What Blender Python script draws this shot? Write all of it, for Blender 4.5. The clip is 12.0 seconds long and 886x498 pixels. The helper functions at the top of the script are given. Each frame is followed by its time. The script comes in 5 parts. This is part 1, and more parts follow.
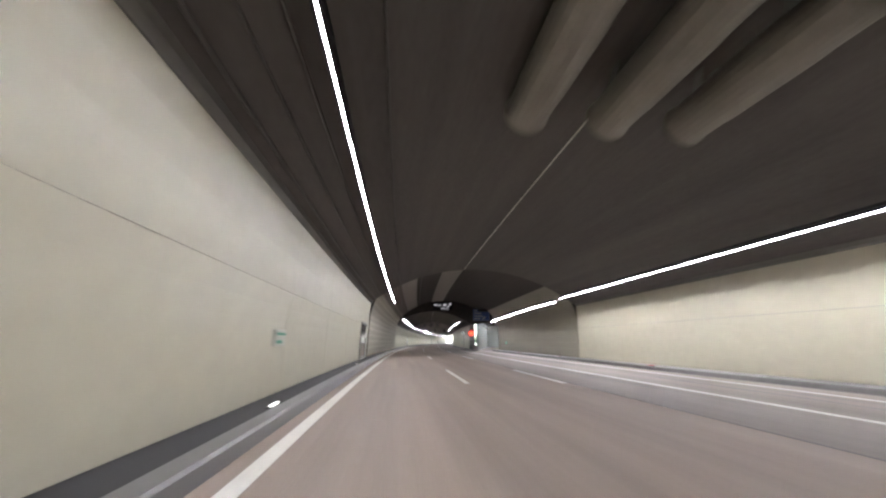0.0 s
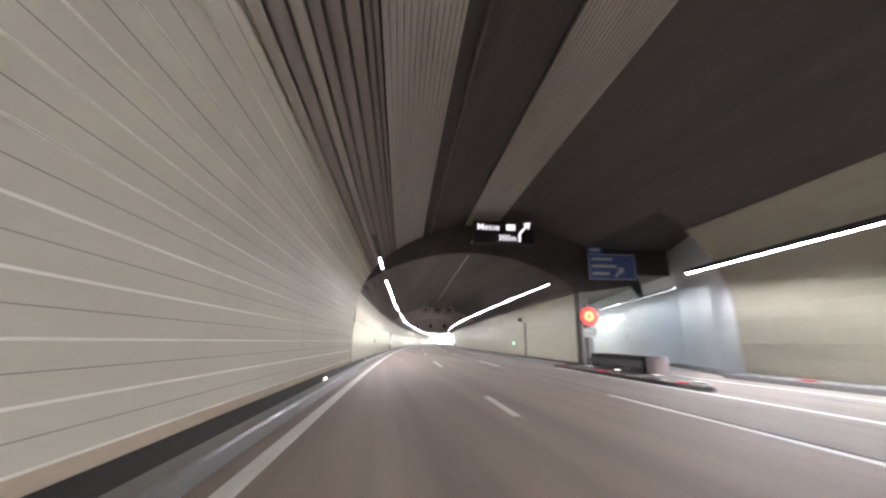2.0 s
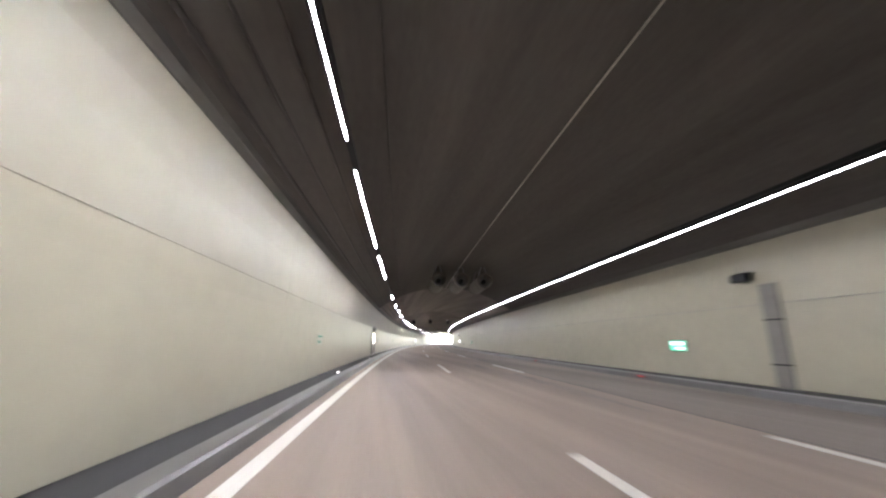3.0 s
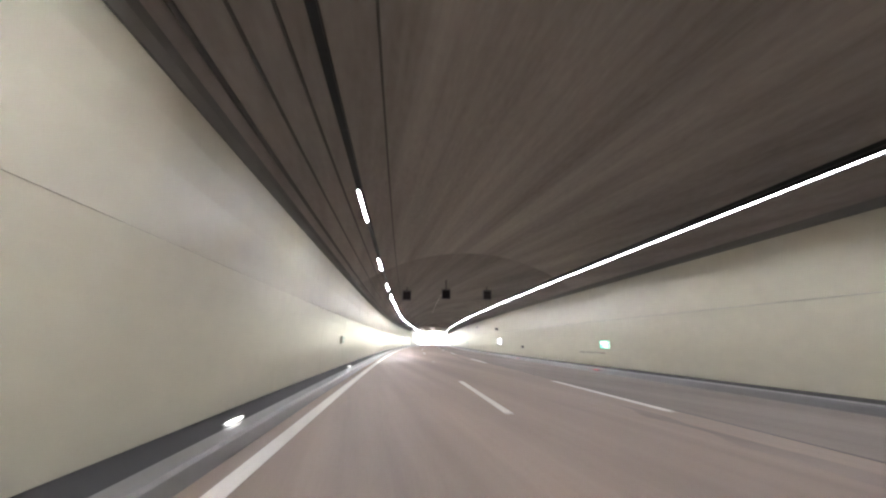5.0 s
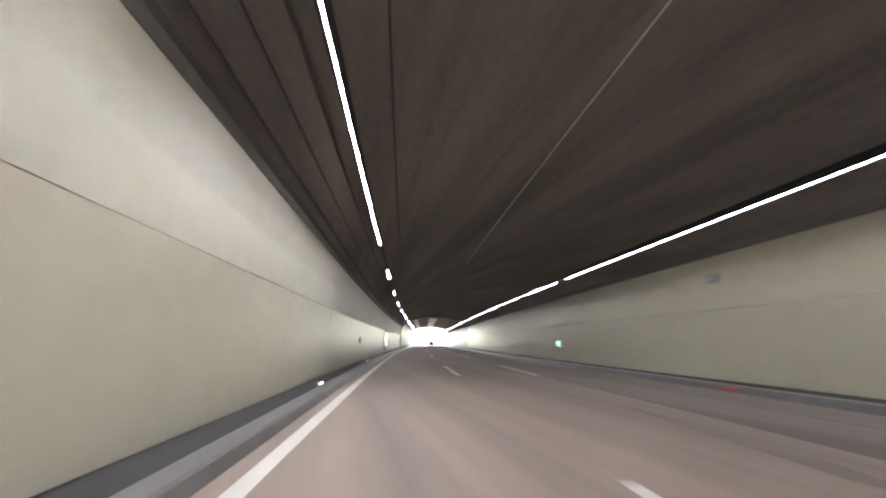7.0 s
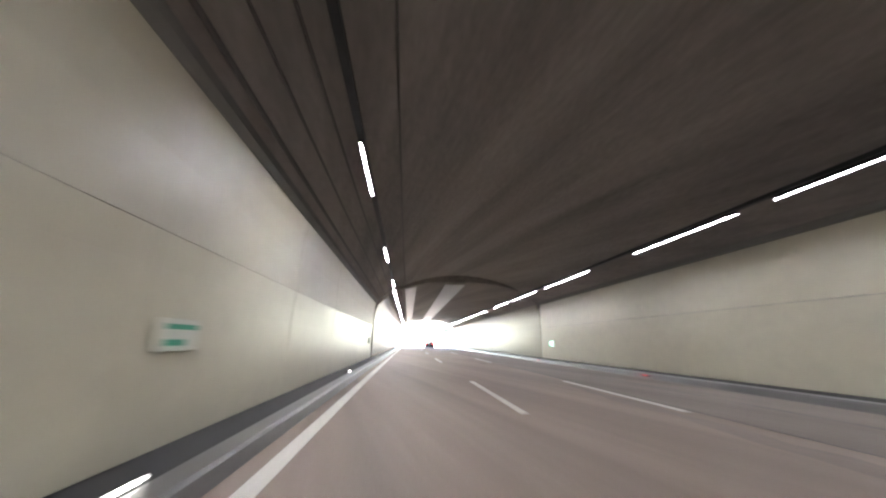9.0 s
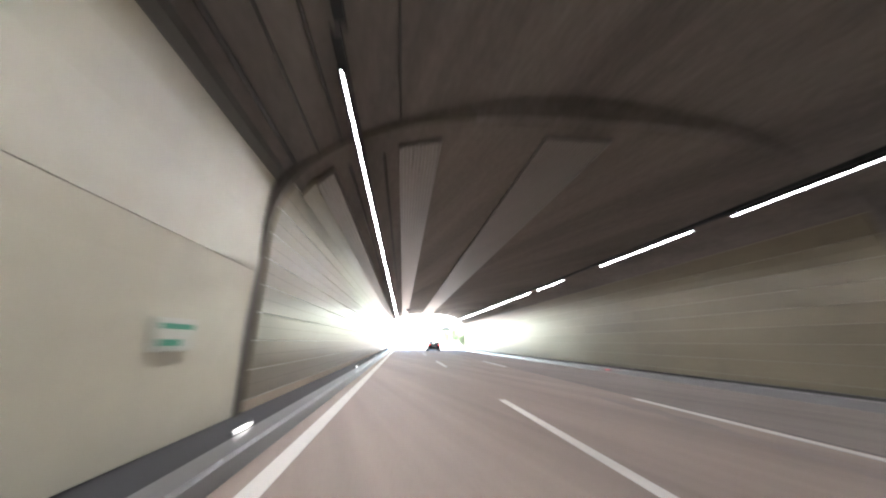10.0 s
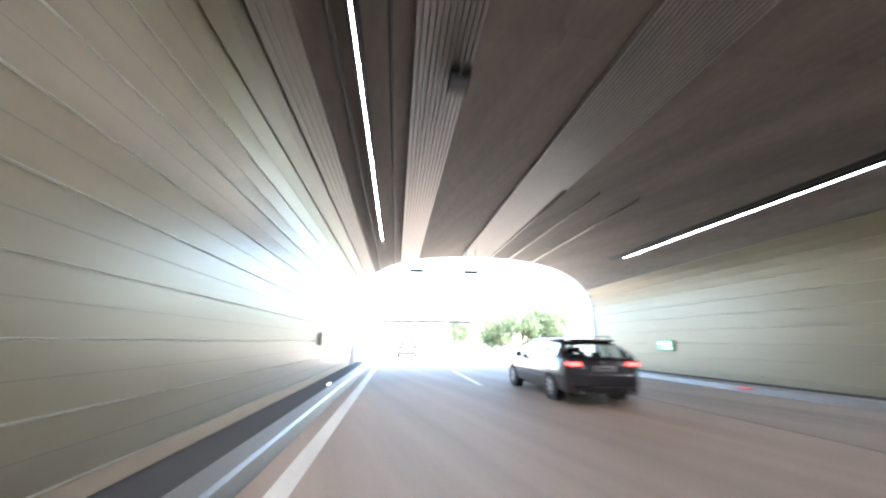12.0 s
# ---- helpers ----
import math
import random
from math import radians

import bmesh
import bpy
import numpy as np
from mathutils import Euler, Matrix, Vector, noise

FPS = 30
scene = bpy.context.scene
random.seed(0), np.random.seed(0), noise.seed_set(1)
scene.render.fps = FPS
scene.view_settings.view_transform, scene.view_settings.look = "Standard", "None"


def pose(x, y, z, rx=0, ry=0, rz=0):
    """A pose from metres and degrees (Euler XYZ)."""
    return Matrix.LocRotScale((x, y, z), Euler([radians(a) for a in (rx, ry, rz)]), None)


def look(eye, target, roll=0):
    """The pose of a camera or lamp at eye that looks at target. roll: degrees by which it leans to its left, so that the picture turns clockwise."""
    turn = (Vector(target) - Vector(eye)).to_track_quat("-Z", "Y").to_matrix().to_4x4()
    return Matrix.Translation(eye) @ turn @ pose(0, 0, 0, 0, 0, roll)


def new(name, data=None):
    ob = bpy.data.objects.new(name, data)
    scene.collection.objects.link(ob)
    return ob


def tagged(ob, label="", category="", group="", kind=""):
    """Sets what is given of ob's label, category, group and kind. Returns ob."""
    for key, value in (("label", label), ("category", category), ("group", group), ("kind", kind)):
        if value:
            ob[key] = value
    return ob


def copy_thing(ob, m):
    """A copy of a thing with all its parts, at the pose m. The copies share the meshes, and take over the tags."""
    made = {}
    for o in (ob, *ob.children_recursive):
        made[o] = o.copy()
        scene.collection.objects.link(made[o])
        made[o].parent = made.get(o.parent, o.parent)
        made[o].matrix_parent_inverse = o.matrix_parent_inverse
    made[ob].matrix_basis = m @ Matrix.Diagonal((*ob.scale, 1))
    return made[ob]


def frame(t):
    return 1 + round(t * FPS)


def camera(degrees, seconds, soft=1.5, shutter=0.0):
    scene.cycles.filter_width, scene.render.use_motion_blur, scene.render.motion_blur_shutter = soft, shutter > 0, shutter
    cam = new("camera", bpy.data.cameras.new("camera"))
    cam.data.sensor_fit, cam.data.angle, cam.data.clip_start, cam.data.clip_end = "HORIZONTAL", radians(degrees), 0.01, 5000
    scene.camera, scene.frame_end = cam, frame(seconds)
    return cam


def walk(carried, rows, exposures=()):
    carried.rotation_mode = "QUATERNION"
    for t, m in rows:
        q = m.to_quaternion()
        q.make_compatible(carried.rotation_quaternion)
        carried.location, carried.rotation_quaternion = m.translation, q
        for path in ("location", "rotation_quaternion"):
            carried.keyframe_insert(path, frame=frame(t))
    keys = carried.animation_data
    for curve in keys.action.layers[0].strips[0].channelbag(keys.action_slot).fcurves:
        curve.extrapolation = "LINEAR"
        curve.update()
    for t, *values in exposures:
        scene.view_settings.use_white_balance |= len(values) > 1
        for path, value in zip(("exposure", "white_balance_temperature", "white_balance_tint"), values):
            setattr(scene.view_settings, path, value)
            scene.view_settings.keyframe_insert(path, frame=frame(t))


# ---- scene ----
# A motorway tunnel. s runs along the road in metres, u to the right from the left edge line, z up.
CURVE_END, STRAIGHT = 205.0, 230.0
RADIUS = 1000.0


def bend(s):
    """The road's curvature to the right."""
    if s < CURVE_END:
        return 1 / RADIUS
    return max(0.0, (STRAIGHT - s) / (STRAIGHT - CURVE_END)) / RADIUS


STEP = 0.5
S_FIRST = -80.0
AXIS = []
_x, _y, _a = 0.0, 0.0, 0.0
for _i in range(int(1000 / STEP)):
    AXIS.append((_x, _y, _a))
    _a += bend(S_FIRST + _i * STEP) * STEP
    _x += math.sin(_a) * STEP
    _y += math.cos(_a) * STEP
_o = AXIS[int(-S_FIRST / STEP)]


def axis(s):
    k = max(0.0, min((s - S_FIRST) / STEP, len(AXIS) - 2.001))
    i = int(k)
    f = k - i
    p, q = AXIS[i], AXIS[i + 1]
    x, y, a = (p[j] + (q[j] - p[j]) * f for j in range(3))
    # turned so that the road at s = 0 runs along +y
    dx, dy, c, w = x - _o[0], y - _o[1], math.cos(_o[2]), math.sin(_o[2])
    return c * dx - w * dy, w * dx + c * dy, a - _o[2]


def place(s, u, z=0.0):
    x, y, a = axis(s)
    return Vector((x + u * math.cos(a), y - u * math.sin(a), z))


def at(s, u, z=0.0, turn=0.0):
    """A pose on the road: x to the right, y ahead."""
    p = place(s, u, z)
    return pose(p.x, p.y, p.z, 0, 0, -math.degrees(axis(s)[2]) + turn)


# ---- camera ----
FOV, EYE, SPEED = 100.0, 1.345, 22.5
cam = camera(FOV, 12.0, soft=2.3, shutter=0.4)


def between(t, rows):
    return float(np.interp(t, [r[0] for r in rows], [r[1] for r in rows]))


SIDE = [(0, 1.47), (0.5, 1.47), (2.6, 1.51), (5.1, 1.57), (7.2, 1.43), (9.9, 1.34), (10.5, 1.225), (11, 1.095), (12, 1.005)]
TURN = [(0, 6.7), (5.1, 6.7), (7.2, 6.2), (9.2, 5.9), (9.9, 5.9), (11, 6.4), (12, 6.9)]
TILT = [(0, 14.0), (12, 14.0)]
LEAN = 0.4
rows = []
for _i in range(49):
    _t = _i * 0.25
    _m = at(SPEED * _t, between(_t, SIDE), EYE, -between(_t, TURN))
    rows.append((_t, _m @ pose(0, 0, 0, 90 + between(_t, TILT)) @ pose(0, 0, 0, 0, 0, LEAN)))
walk(cam, rows, exposures=[(t, e, 6500, 10) for t, e in ((0, 3.35), (0.6, 3.42), (1.05, 3.85), (1.5, 4.3), (2.1, 4.6), (2.6, 4.4), (3.2, 4.15), (5, 4.75), (6.2, 3.97), (7.2, 3.78), (9, 4.8), (9.6, 4.53), (10.0, 4.5), (11, 4.5), (12, 4.05))])

# ---- world and sun ----
world = bpy.data.worlds.new("world")
scene.world = world
world.use_nodes = True
_nt = world.node_tree
_sky = _nt.nodes.new("ShaderNodeTexSky")
_sky.sky_type = "NISHITA"
_sky.sun_disc = False
_sky.sun_elevation = radians(52)
_sky.sun_rotation = radians(128)
_nt.links.new(_sky.outputs[0], _nt.nodes["Background"].inputs[0])
_nt.nodes["Background"].inputs[1].default_value = 0.15
sun = new("sun", bpy.data.lights.new("sun", "SUN"))
sun.data.energy, sun.data.angle, sun.data.color = 5.0, radians(0.5), (1.0, 0.965, 0.92)
sun.matrix_world = look((0, 0, 60), (0 - math.sin(radians(128)) * 40, -math.cos(radians(128)) * 40, 60 - 40 * math.tan(radians(52))))
LAMP = 56.0

# ---- materials ----


def material(name, color, rough=0.6, metal=0.0, spec=0.5, vary=0.15, scale=(1, 1, 1), fine=12.0, bump=0.0, coat=0.0, emit=0.0, per_piece=0.0, even=False):
    """A surface with broad stains, fine grain and a little relief. scale stretches the broad pattern."""
    m = bpy.data.materials.new(name)
    m.use_nodes = True
    n, l = m.node_tree.nodes, m.node_tree.links
    b = n["Principled BSDF"]
    b.inputs["Roughness"].default_value = rough
    b.inputs["Metallic"].default_value = metal
    b.inputs["Specular IOR Level"].default_value = spec
    b.inputs["Coat Weight"].default_value = coat
    geo = n.new("ShaderNodeNewGeometry")
    mp = n.new("ShaderNodeMapping")
    mp.inputs["Scale"].default_value = scale
    l.new(geo.outputs["Position"], mp.inputs["Vector"])
    broad = n.new("ShaderNodeTexNoise")
    broad.inputs["Scale"].default_value = 0.6
    broad.inputs["Detail"].default_value = 5
    broad.inputs["Roughness"].default_value = 0.6
    l.new(mp.outputs[0], broad.inputs["Vector"])
    grain = n.new("ShaderNodeTexNoise")
    grain.inputs["Scale"].default_value = fine
    grain.inputs["Detail"].default_value = 3
    l.new(geo.outputs["Position"], grain.inputs["Vector"])
    mix = n.new("ShaderNodeMath")
    mix.operation = "MULTIPLY_ADD"
    l.new(grain.outputs[0], mix.inputs[0])
    mix.inputs[1].default_value = 0.45
    l.new(broad.outputs[0], mix.inputs[2])
    ramp = n.new("ShaderNodeMapRange")
    ramp.inputs["From Min"].default_value, ramp.inputs["From Max"].default_value = 0.45, 1.0
    ramp.inputs["To Min"].default_value, ramp.inputs["To Max"].default_value = 1 - vary, 1 + vary
    l.new(mix.outputs[0], ramp.inputs["Value"])
    last = ramp.outputs[0]
    if per_piece:
        info = n.new("ShaderNodeObjectInfo")
        r = n.new("ShaderNodeMapRange")
        r.inputs["To Min"].default_value, r.inputs["To Max"].default_value = 1 - per_piece, 1 + per_piece
        l.new(info.outputs["Random"], r.inputs["Value"])
        mul = n.new("ShaderNodeMath")
        mul.operation = "MULTIPLY"
        l.new(last, mul.inputs[0])
        l.new(r.outputs[0], mul.inputs[1])
        last = mul.outputs[0]
    col = n.new("ShaderNodeVectorMath")
    col.operation = "SCALE"
    col.inputs[0].default_value = color[:3]
    l.new(last, col.inputs["Scale"])
    l.new(col.outputs[0], b.inputs["Base Color"])
    rr = n.new("ShaderNodeMapRange")
    rr.inputs["To Min"].default_value, rr.inputs["To Max"].default_value = max(0.02, rough * (0.94 if even else 0.8)), min(1, rough * (1.06 if even else 1.2))
    l.new(broad.outputs[0], rr.inputs["Value"])
    l.new(rr.outputs[0], b.inputs["Roughness"])
    if bump:
        bp = n.new("ShaderNodeBump")
        bp.inputs["Strength"].default_value = bump
        bp.inputs["Distance"].default_value = 0.01
        l.new(grain.outputs[0], bp.inputs["Height"])
        l.new(bp.outputs[0], b.inputs["Normal"])
    if emit:
        b.inputs["Emission Color"].default_value = (*color[:3], 1)
        b.inputs["Emission Strength"].default_value = emit
    return m


def glow(name, color, strength):
    m = bpy.data.materials.new(name)
    m.use_nodes = True
    b = m.node_tree.nodes["Principled BSDF"]
    b.inputs["Base Color"].default_value = (*[c * 0.5 for c in color], 1)
    b.inputs["Emission Color"].default_value = (*color, 1)
    b.inputs["Emission Strength"].default_value = strength
    return m


ASPHALT = material("asphalt", (0.20, 0.169, 0.145), 0.74, vary=0.38, scale=(1.2, 0.05, 1), fine=40, bump=0.5)
# Pale asphalt; part of its brightness and brown stands in for headlight glow.
ASPHALT_PALE = material("asphalt_pale", (0.312, 0.244, 0.192), 0.72, vary=0.34, scale=(1.4, 0.05, 1), fine=40, bump=0.5)
ASPHALT_DARK = material("asphalt_dark", (0.235, 0.198, 0.166), 0.76, vary=0.42, scale=(1.0, 0.06, 1), fine=40, bump=0.5)
ASPHALT_WALK = material("walkway_asphalt", (0.045, 0.043, 0.042), 0.85, vary=0.25, scale=(1, 0.1, 1), fine=30, bump=0.4)
KERB = material("kerb_concrete", (0.16, 0.152, 0.143), 0.38, vary=0.25, scale=(1, 0.15, 1), fine=25, bump=0.3)
PAINT = material("road_paint", (0.69, 0.655, 0.59), 0.6, vary=0.18, scale=(2, 0.4, 1), fine=18, bump=0.2)
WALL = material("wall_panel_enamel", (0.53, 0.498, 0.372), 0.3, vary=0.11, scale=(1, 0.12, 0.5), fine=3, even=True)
# Upper row toned down in colour to weaken the lamp light on it.
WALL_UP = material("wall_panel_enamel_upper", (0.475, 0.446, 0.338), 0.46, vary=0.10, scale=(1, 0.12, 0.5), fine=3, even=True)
# Copies of one ceiling concrete; each section's light level is put into its tone.
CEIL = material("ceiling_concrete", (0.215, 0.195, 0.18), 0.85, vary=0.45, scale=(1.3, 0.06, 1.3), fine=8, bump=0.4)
# Near-black copy: shade above the lamps put into vault and cross wall colour.
CEIL_DARKEST = material("ceiling_concrete_darkest", (0.066, 0.06, 0.054), 0.9, vary=0.35, scale=(1.3, 0.06, 1.3), fine=8, bump=0.4)
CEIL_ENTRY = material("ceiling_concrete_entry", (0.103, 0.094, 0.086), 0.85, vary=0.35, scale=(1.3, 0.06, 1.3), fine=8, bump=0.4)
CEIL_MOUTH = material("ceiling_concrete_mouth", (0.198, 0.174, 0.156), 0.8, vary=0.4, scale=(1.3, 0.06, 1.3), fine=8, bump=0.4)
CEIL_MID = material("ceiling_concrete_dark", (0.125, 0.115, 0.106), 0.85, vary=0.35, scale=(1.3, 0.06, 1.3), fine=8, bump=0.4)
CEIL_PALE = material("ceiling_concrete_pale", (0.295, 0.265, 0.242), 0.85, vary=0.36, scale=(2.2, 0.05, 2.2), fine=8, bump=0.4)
CLAD = material("acoustic_panel_grey", (0.45, 0.418, 0.325), 0.55, vary=0.12, scale=(1, 0.2, 1), fine=14, bump=0.15, per_piece=0.04)
# Darker copy of the boards; stands in for weaker light at the mouth.
CLAD_MOUTH = material("acoustic_panel_grey_dimmed", (0.212, 0.184, 0.121), 0.34, vary=0.16, scale=(1, 0.2, 1), fine=14, bump=0.15, per_piece=0.05)
# Darker copy of CLAD: the right wall's dimmer light is put into colour.
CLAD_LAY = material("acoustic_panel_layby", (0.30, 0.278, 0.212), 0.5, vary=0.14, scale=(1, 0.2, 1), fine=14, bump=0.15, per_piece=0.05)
CLAD_BASE = material("base_board_cream", (0.43, 0.345, 0.245), 0.5, vary=0.2, scale=(1, 0.15, 1), fine=9)
CLAD_SEAM = material("seam_strip", (0.17, 0.155, 0.12), 0.6, vary=0.2)
JOINT_DULL = material("joint_profile_dull", (0.5, 0.47, 0.385), 0.5, vary=0.05)
# Darker joint tone, so the lines stay faint on the right mouth wall.
JOINT_FAINT = material("joint_profile_faint", (0.29, 0.262, 0.195), 0.5, vary=0.1)
CLAD_JOINT = material("joint_profile", (0.74, 0.71, 0.62), 0.5, vary=0.05)
RIB = material("ribbed_metal_panel", (0.36, 0.325, 0.285), 0.5, metal=0.2, vary=0.15, scale=(2, 0.1, 1), fine=10)
RIB_COOL = material("ribbed_metal_cool", (0.325, 0.303, 0.283), 0.4, metal=0.3, vary=0.12, scale=(2, 0.1, 1), fine=10)
# Darker brown tone for the ribbed band next to the left mouth boards.
RIB_BROWN = material("ribbed_metal_brown", (0.22, 0.192, 0.165), 0.45, metal=0.2, vary=0.15, scale=(2, 0.1, 1), fine=10)
CONCRETE = material("concrete", (0.30, 0.29, 0.27), 0.85, vary=0.25, scale=(1, 0.3, 1), fine=9, bump=0.4)
RISER = material("riser_grey", (0.28, 0.267, 0.235), 0.55, vary=0.15)
DARK = material("dark_metal", (0.03, 0.03, 0.032), 0.5, metal=0.5, vary=0.2)
STEEL = material("galvanised_steel", (0.38, 0.39, 0.40), 0.45, metal=0.8, vary=0.2)
CABLE = material("dark_cable", (0.08, 0.074, 0.069), 0.6, vary=0.2)
CORNICE = material("cornice_grey", (0.16, 0.155, 0.14), 0.7, vary=0.2, scale=(1, 0.1, 1))
LED = glow("lamp_diffuser", (1.0, 0.97, 0.98), LAMP)
LED_LEFT = glow("lamp_diffuser_left", (0.94, 0.95, 1.07), LAMP * 0.53)
LED_LEFT_FAR = glow("lamp_diffuser_left_far", (0.94, 0.95, 1.07), LAMP * 0.52)
LED_RIGHT = glow("lamp_diffuser_right", (0.94, 0.95, 1.07), LAMP * 0.15)
LED_MOUTH = glow("lamp_diffuser_mouth", (0.95, 0.95, 1.06), LAMP * 0.32)
LED_MOUTH_RIGHT = glow("lamp_diffuser_mouth_right", (0.95, 0.95, 1.06), LAMP * 0.23)
LED_RAMP = glow("lamp_diffuser_ramp", (0.9, 0.96, 1.0), LAMP * 0.12)
LED_RAMP_FAR = glow("lamp_diffuser_ramp_far", (0.9, 0.96, 1.0), LAMP * 0.55)
LED_LAY = glow("lamp_diffuser_lay", (0.94, 0.95, 1.07), LAMP * 0.9)
LED_EXIT = glow("lamp_diffuser_exit", (0.94, 0.95, 1.07), LAMP * 1.05)


# ---- mesh helpers ----


def mesh_of(name, verts, faces, mat=None, smooth=False):
    me = bpy.data.meshes.new(name)
    me.from_pydata([tuple(v) for v in verts], [], faces)
    if mat:
        me.materials.append(mat)
    if smooth:
        me.polygons.foreach_set("use_smooth", [True] * len(me.polygons))
    me.update()
    return me


def part(name, me, mat=None, parent=None, label=""):
    """Links a mesh (or a bmesh) as one object under a thing."""
    if isinstance(me, bmesh.types.BMesh):
        bm = me
        me = bpy.data.meshes.new(name)
        bmesh.ops.recalc_face_normals(bm, faces=bm.faces)
        bm.to_mesh(me)
        bm.free()
    if mat and not me.materials:
        me.materials.append(mat)
    ob = new(name, me)
    if parent:
        ob.parent = parent
    if label:
        ob["label"] = label
    return ob


def thing(name, m, label, category, group="", kind=""):
    ob = new(name)
    ob.empty_display_size = 0.2
    ob.matrix_world = m
    return tagged(ob, label, category, group, kind)


def sweep(name, outline, s0, s1, mat, step=2.0, closed=True, smooth=False, shift=None):
    """A mesh drawn along the road from an outline of (u, z). shift(s) moves it sideways."""
    n = max(1, int(math.ceil((s1 - s0) / step)))
    verts, faces, k = [], [], len(outline)
    for i in range(n + 1):
        s = s0 + (s1 - s0) * i / n
        d = shift(s) if shift else 0.0
        verts += [place(s, u + d, z) for u, z in outline]
    for i in range(n):
        for j in range(k if closed else k - 1):
            a, b = i * k + j, i * k + (j + 1) % k
            faces.append((a, b, b + k, a + k))
    if closed:
        faces.append(tuple(range(k)))
        faces.append(tuple(reversed(range(n * k, n * k + k))))
    me = mesh_of(name, verts, faces, mat, smooth)
    bm = bmesh.new()
    bm.from_mesh(me)
    bmesh.ops.recalc_face_normals(bm, faces=bm.faces)
    bm.to_mesh(me)
    bm.free()
    return me


def box(bm, x0, x1, y0, y1, z0, z1, bevel=0.0):
    made = bmesh.ops.create_cube(bm, size=1.0)["verts"]
    for v in made:
        v.co = Vector((x0 + (v.co.x + 0.5) * (x1 - x0), y0 + (v.co.y + 0.5) * (y1 - y0), z0 + (v.co.z + 0.5) * (z1 - z0)))
    if bevel:
        edges = list({e for v in made for e in v.link_edges})
        bmesh.ops.bevel(bm, geom=edges, offset=bevel, segments=2, affect="EDGES", profile=0.5)
    return bm


def boxed(x0, x1, y0, y1, z0, z1, bevel=0.0):
    return box(bmesh.new(), x0, x1, y0, y1, z0, z1, bevel)


def tube(bm, p, q, r, seg=12, r2=None):
    p, q = Vector(p), Vector(q)
    d = q - p
    m = Matrix.Translation((p + q) / 2) @ d.to_track_quat("Z", "Y").to_matrix().to_4x4()
    bmesh.ops.create_cone(bm, cap_ends=True, segments=seg, radius1=r, radius2=r if r2 is None else r2, depth=d.length, matrix=m)
    return bm


# ---- the large structure ----
S_BACK, S_B1, S_A, S_B2, S_OUT = -60.0, 29.8, 66.5, 231.9, 290.0
S_X = 59.5
LEFT, RIGHT, WIDE = -1.15, 11.95, 15.5
Z_WALL, Z_WALK = 4.22, 0.18


def arch(u0, u1, z0, crown, n=24):
    """Points of a flat arch from (u0, z0) to (u1, z0)."""
    c, h, r = (u0 + u1) / 2, (u1 - u0) / 2, crown - z0
    rad = (h * h + r * r) / (2 * r)
    zc = crown - rad
    a = math.asin(h / rad)
    return [(c + rad * math.sin(-a + 2 * a * i / n), zc + rad * math.cos(-a + 2 * a * i / n)) for i in range(n + 1)]


def oval(u0, u1, z0, crown, n=48, p=2.0):
    """A vault: an oval of power p from (u0, z0) over the crown to (u1, z0)."""
    c, h = (u0 + u1) / 2, (u1 - u0) / 2
    out = []
    for i in range(n + 1):
        a = math.pi * i / n
        x, y = -math.cos(a), math.sin(a)
        out.append((c + h * math.copysign(abs(x) ** (2 / p), x), z0 + (crown - z0) * max(0.0, y) ** (2 / p)))
    return out


POWER = {8.4: 2.0, 5.95: 2.6}


def shell(points, t=0.5):
    """A closed outline: the points and the same pushed outwards by t."""
    cu = sum(p[0] for p in points) / len(points)
    cz = min(p[1] for p in points) - 3
    out = []
    for u, z in reversed(points):
        d = Vector((u - cu, z - cz)).normalized()
        out.append((u + d.x * t, z + d.y * t))
    return list(points) + out


for _nm, _ua, _ub, _m, _lb in (("road_left_lane", -0.36, 3.92, ASPHALT_PALE, "pale brownish asphalt of the left lane with worn wheel tracks"), ("road_middle_lane", 3.92, 7.28, ASPHALT_PALE, "grey-brown asphalt of the middle lane with worn wheel tracks"),
                               ("road_right_lane", 7.28, 15.4, ASPHALT_DARK, "darker grey asphalt of the right lane and the exit lane")):
    road = part(_nm, sweep(_nm, [(_ua, 0.0), (_ub, 0.0), (_ub, -0.03), (_ua, -0.03)], S_BACK, 640, _m, 4.0))
    tagged(road, _lb, "road", kind="structure")
ground = part("ground", mesh_of("ground", [(-3000, -3000, -0.06), (3000, -3000, -0.06), (3000, 3000, -0.06), (-3000, 3000, -0.06)], [(0, 1, 2, 3)],
                                material("verge_ground", (0.15, 0.155, 0.12), 0.9, vary=0.4, fine=4, bump=0.5)))
tagged(ground, "pale dry grassy ground round the road outside", "ground", kind="structure")

# kerbs and walkways
walk_l = part("walkway_left", sweep("walkway_left", [(LEFT - 0.3, Z_WALK), (-0.72, Z_WALK), (-0.72, -0.05), (LEFT - 0.3, -0.05)], S_BACK, S_OUT + 60, ASPHALT_WALK))
tagged(walk_l, "dark asphalt emergency walkway along the tunnel wall", "walkway", kind="structure")
kerb_l = part("kerb_left", sweep("kerb_left", [(-0.72, Z_WALK + 0.004), (-0.45, Z_WALK + 0.004), (-0.41, Z_WALK - 0.03), (-0.36, -0.05), (-0.72, -0.05)], S_BACK, S_OUT + 60, KERB))
tagged(kerb_l, "pale grey concrete kerb beside the left lane", "kerb", kind="structure")


def kerb_shift(s):
    """The right kerb stands a little nearer to the lane before the mouth."""
    return float(np.interp(s, [205, 240], [-0.2, 0.05]))


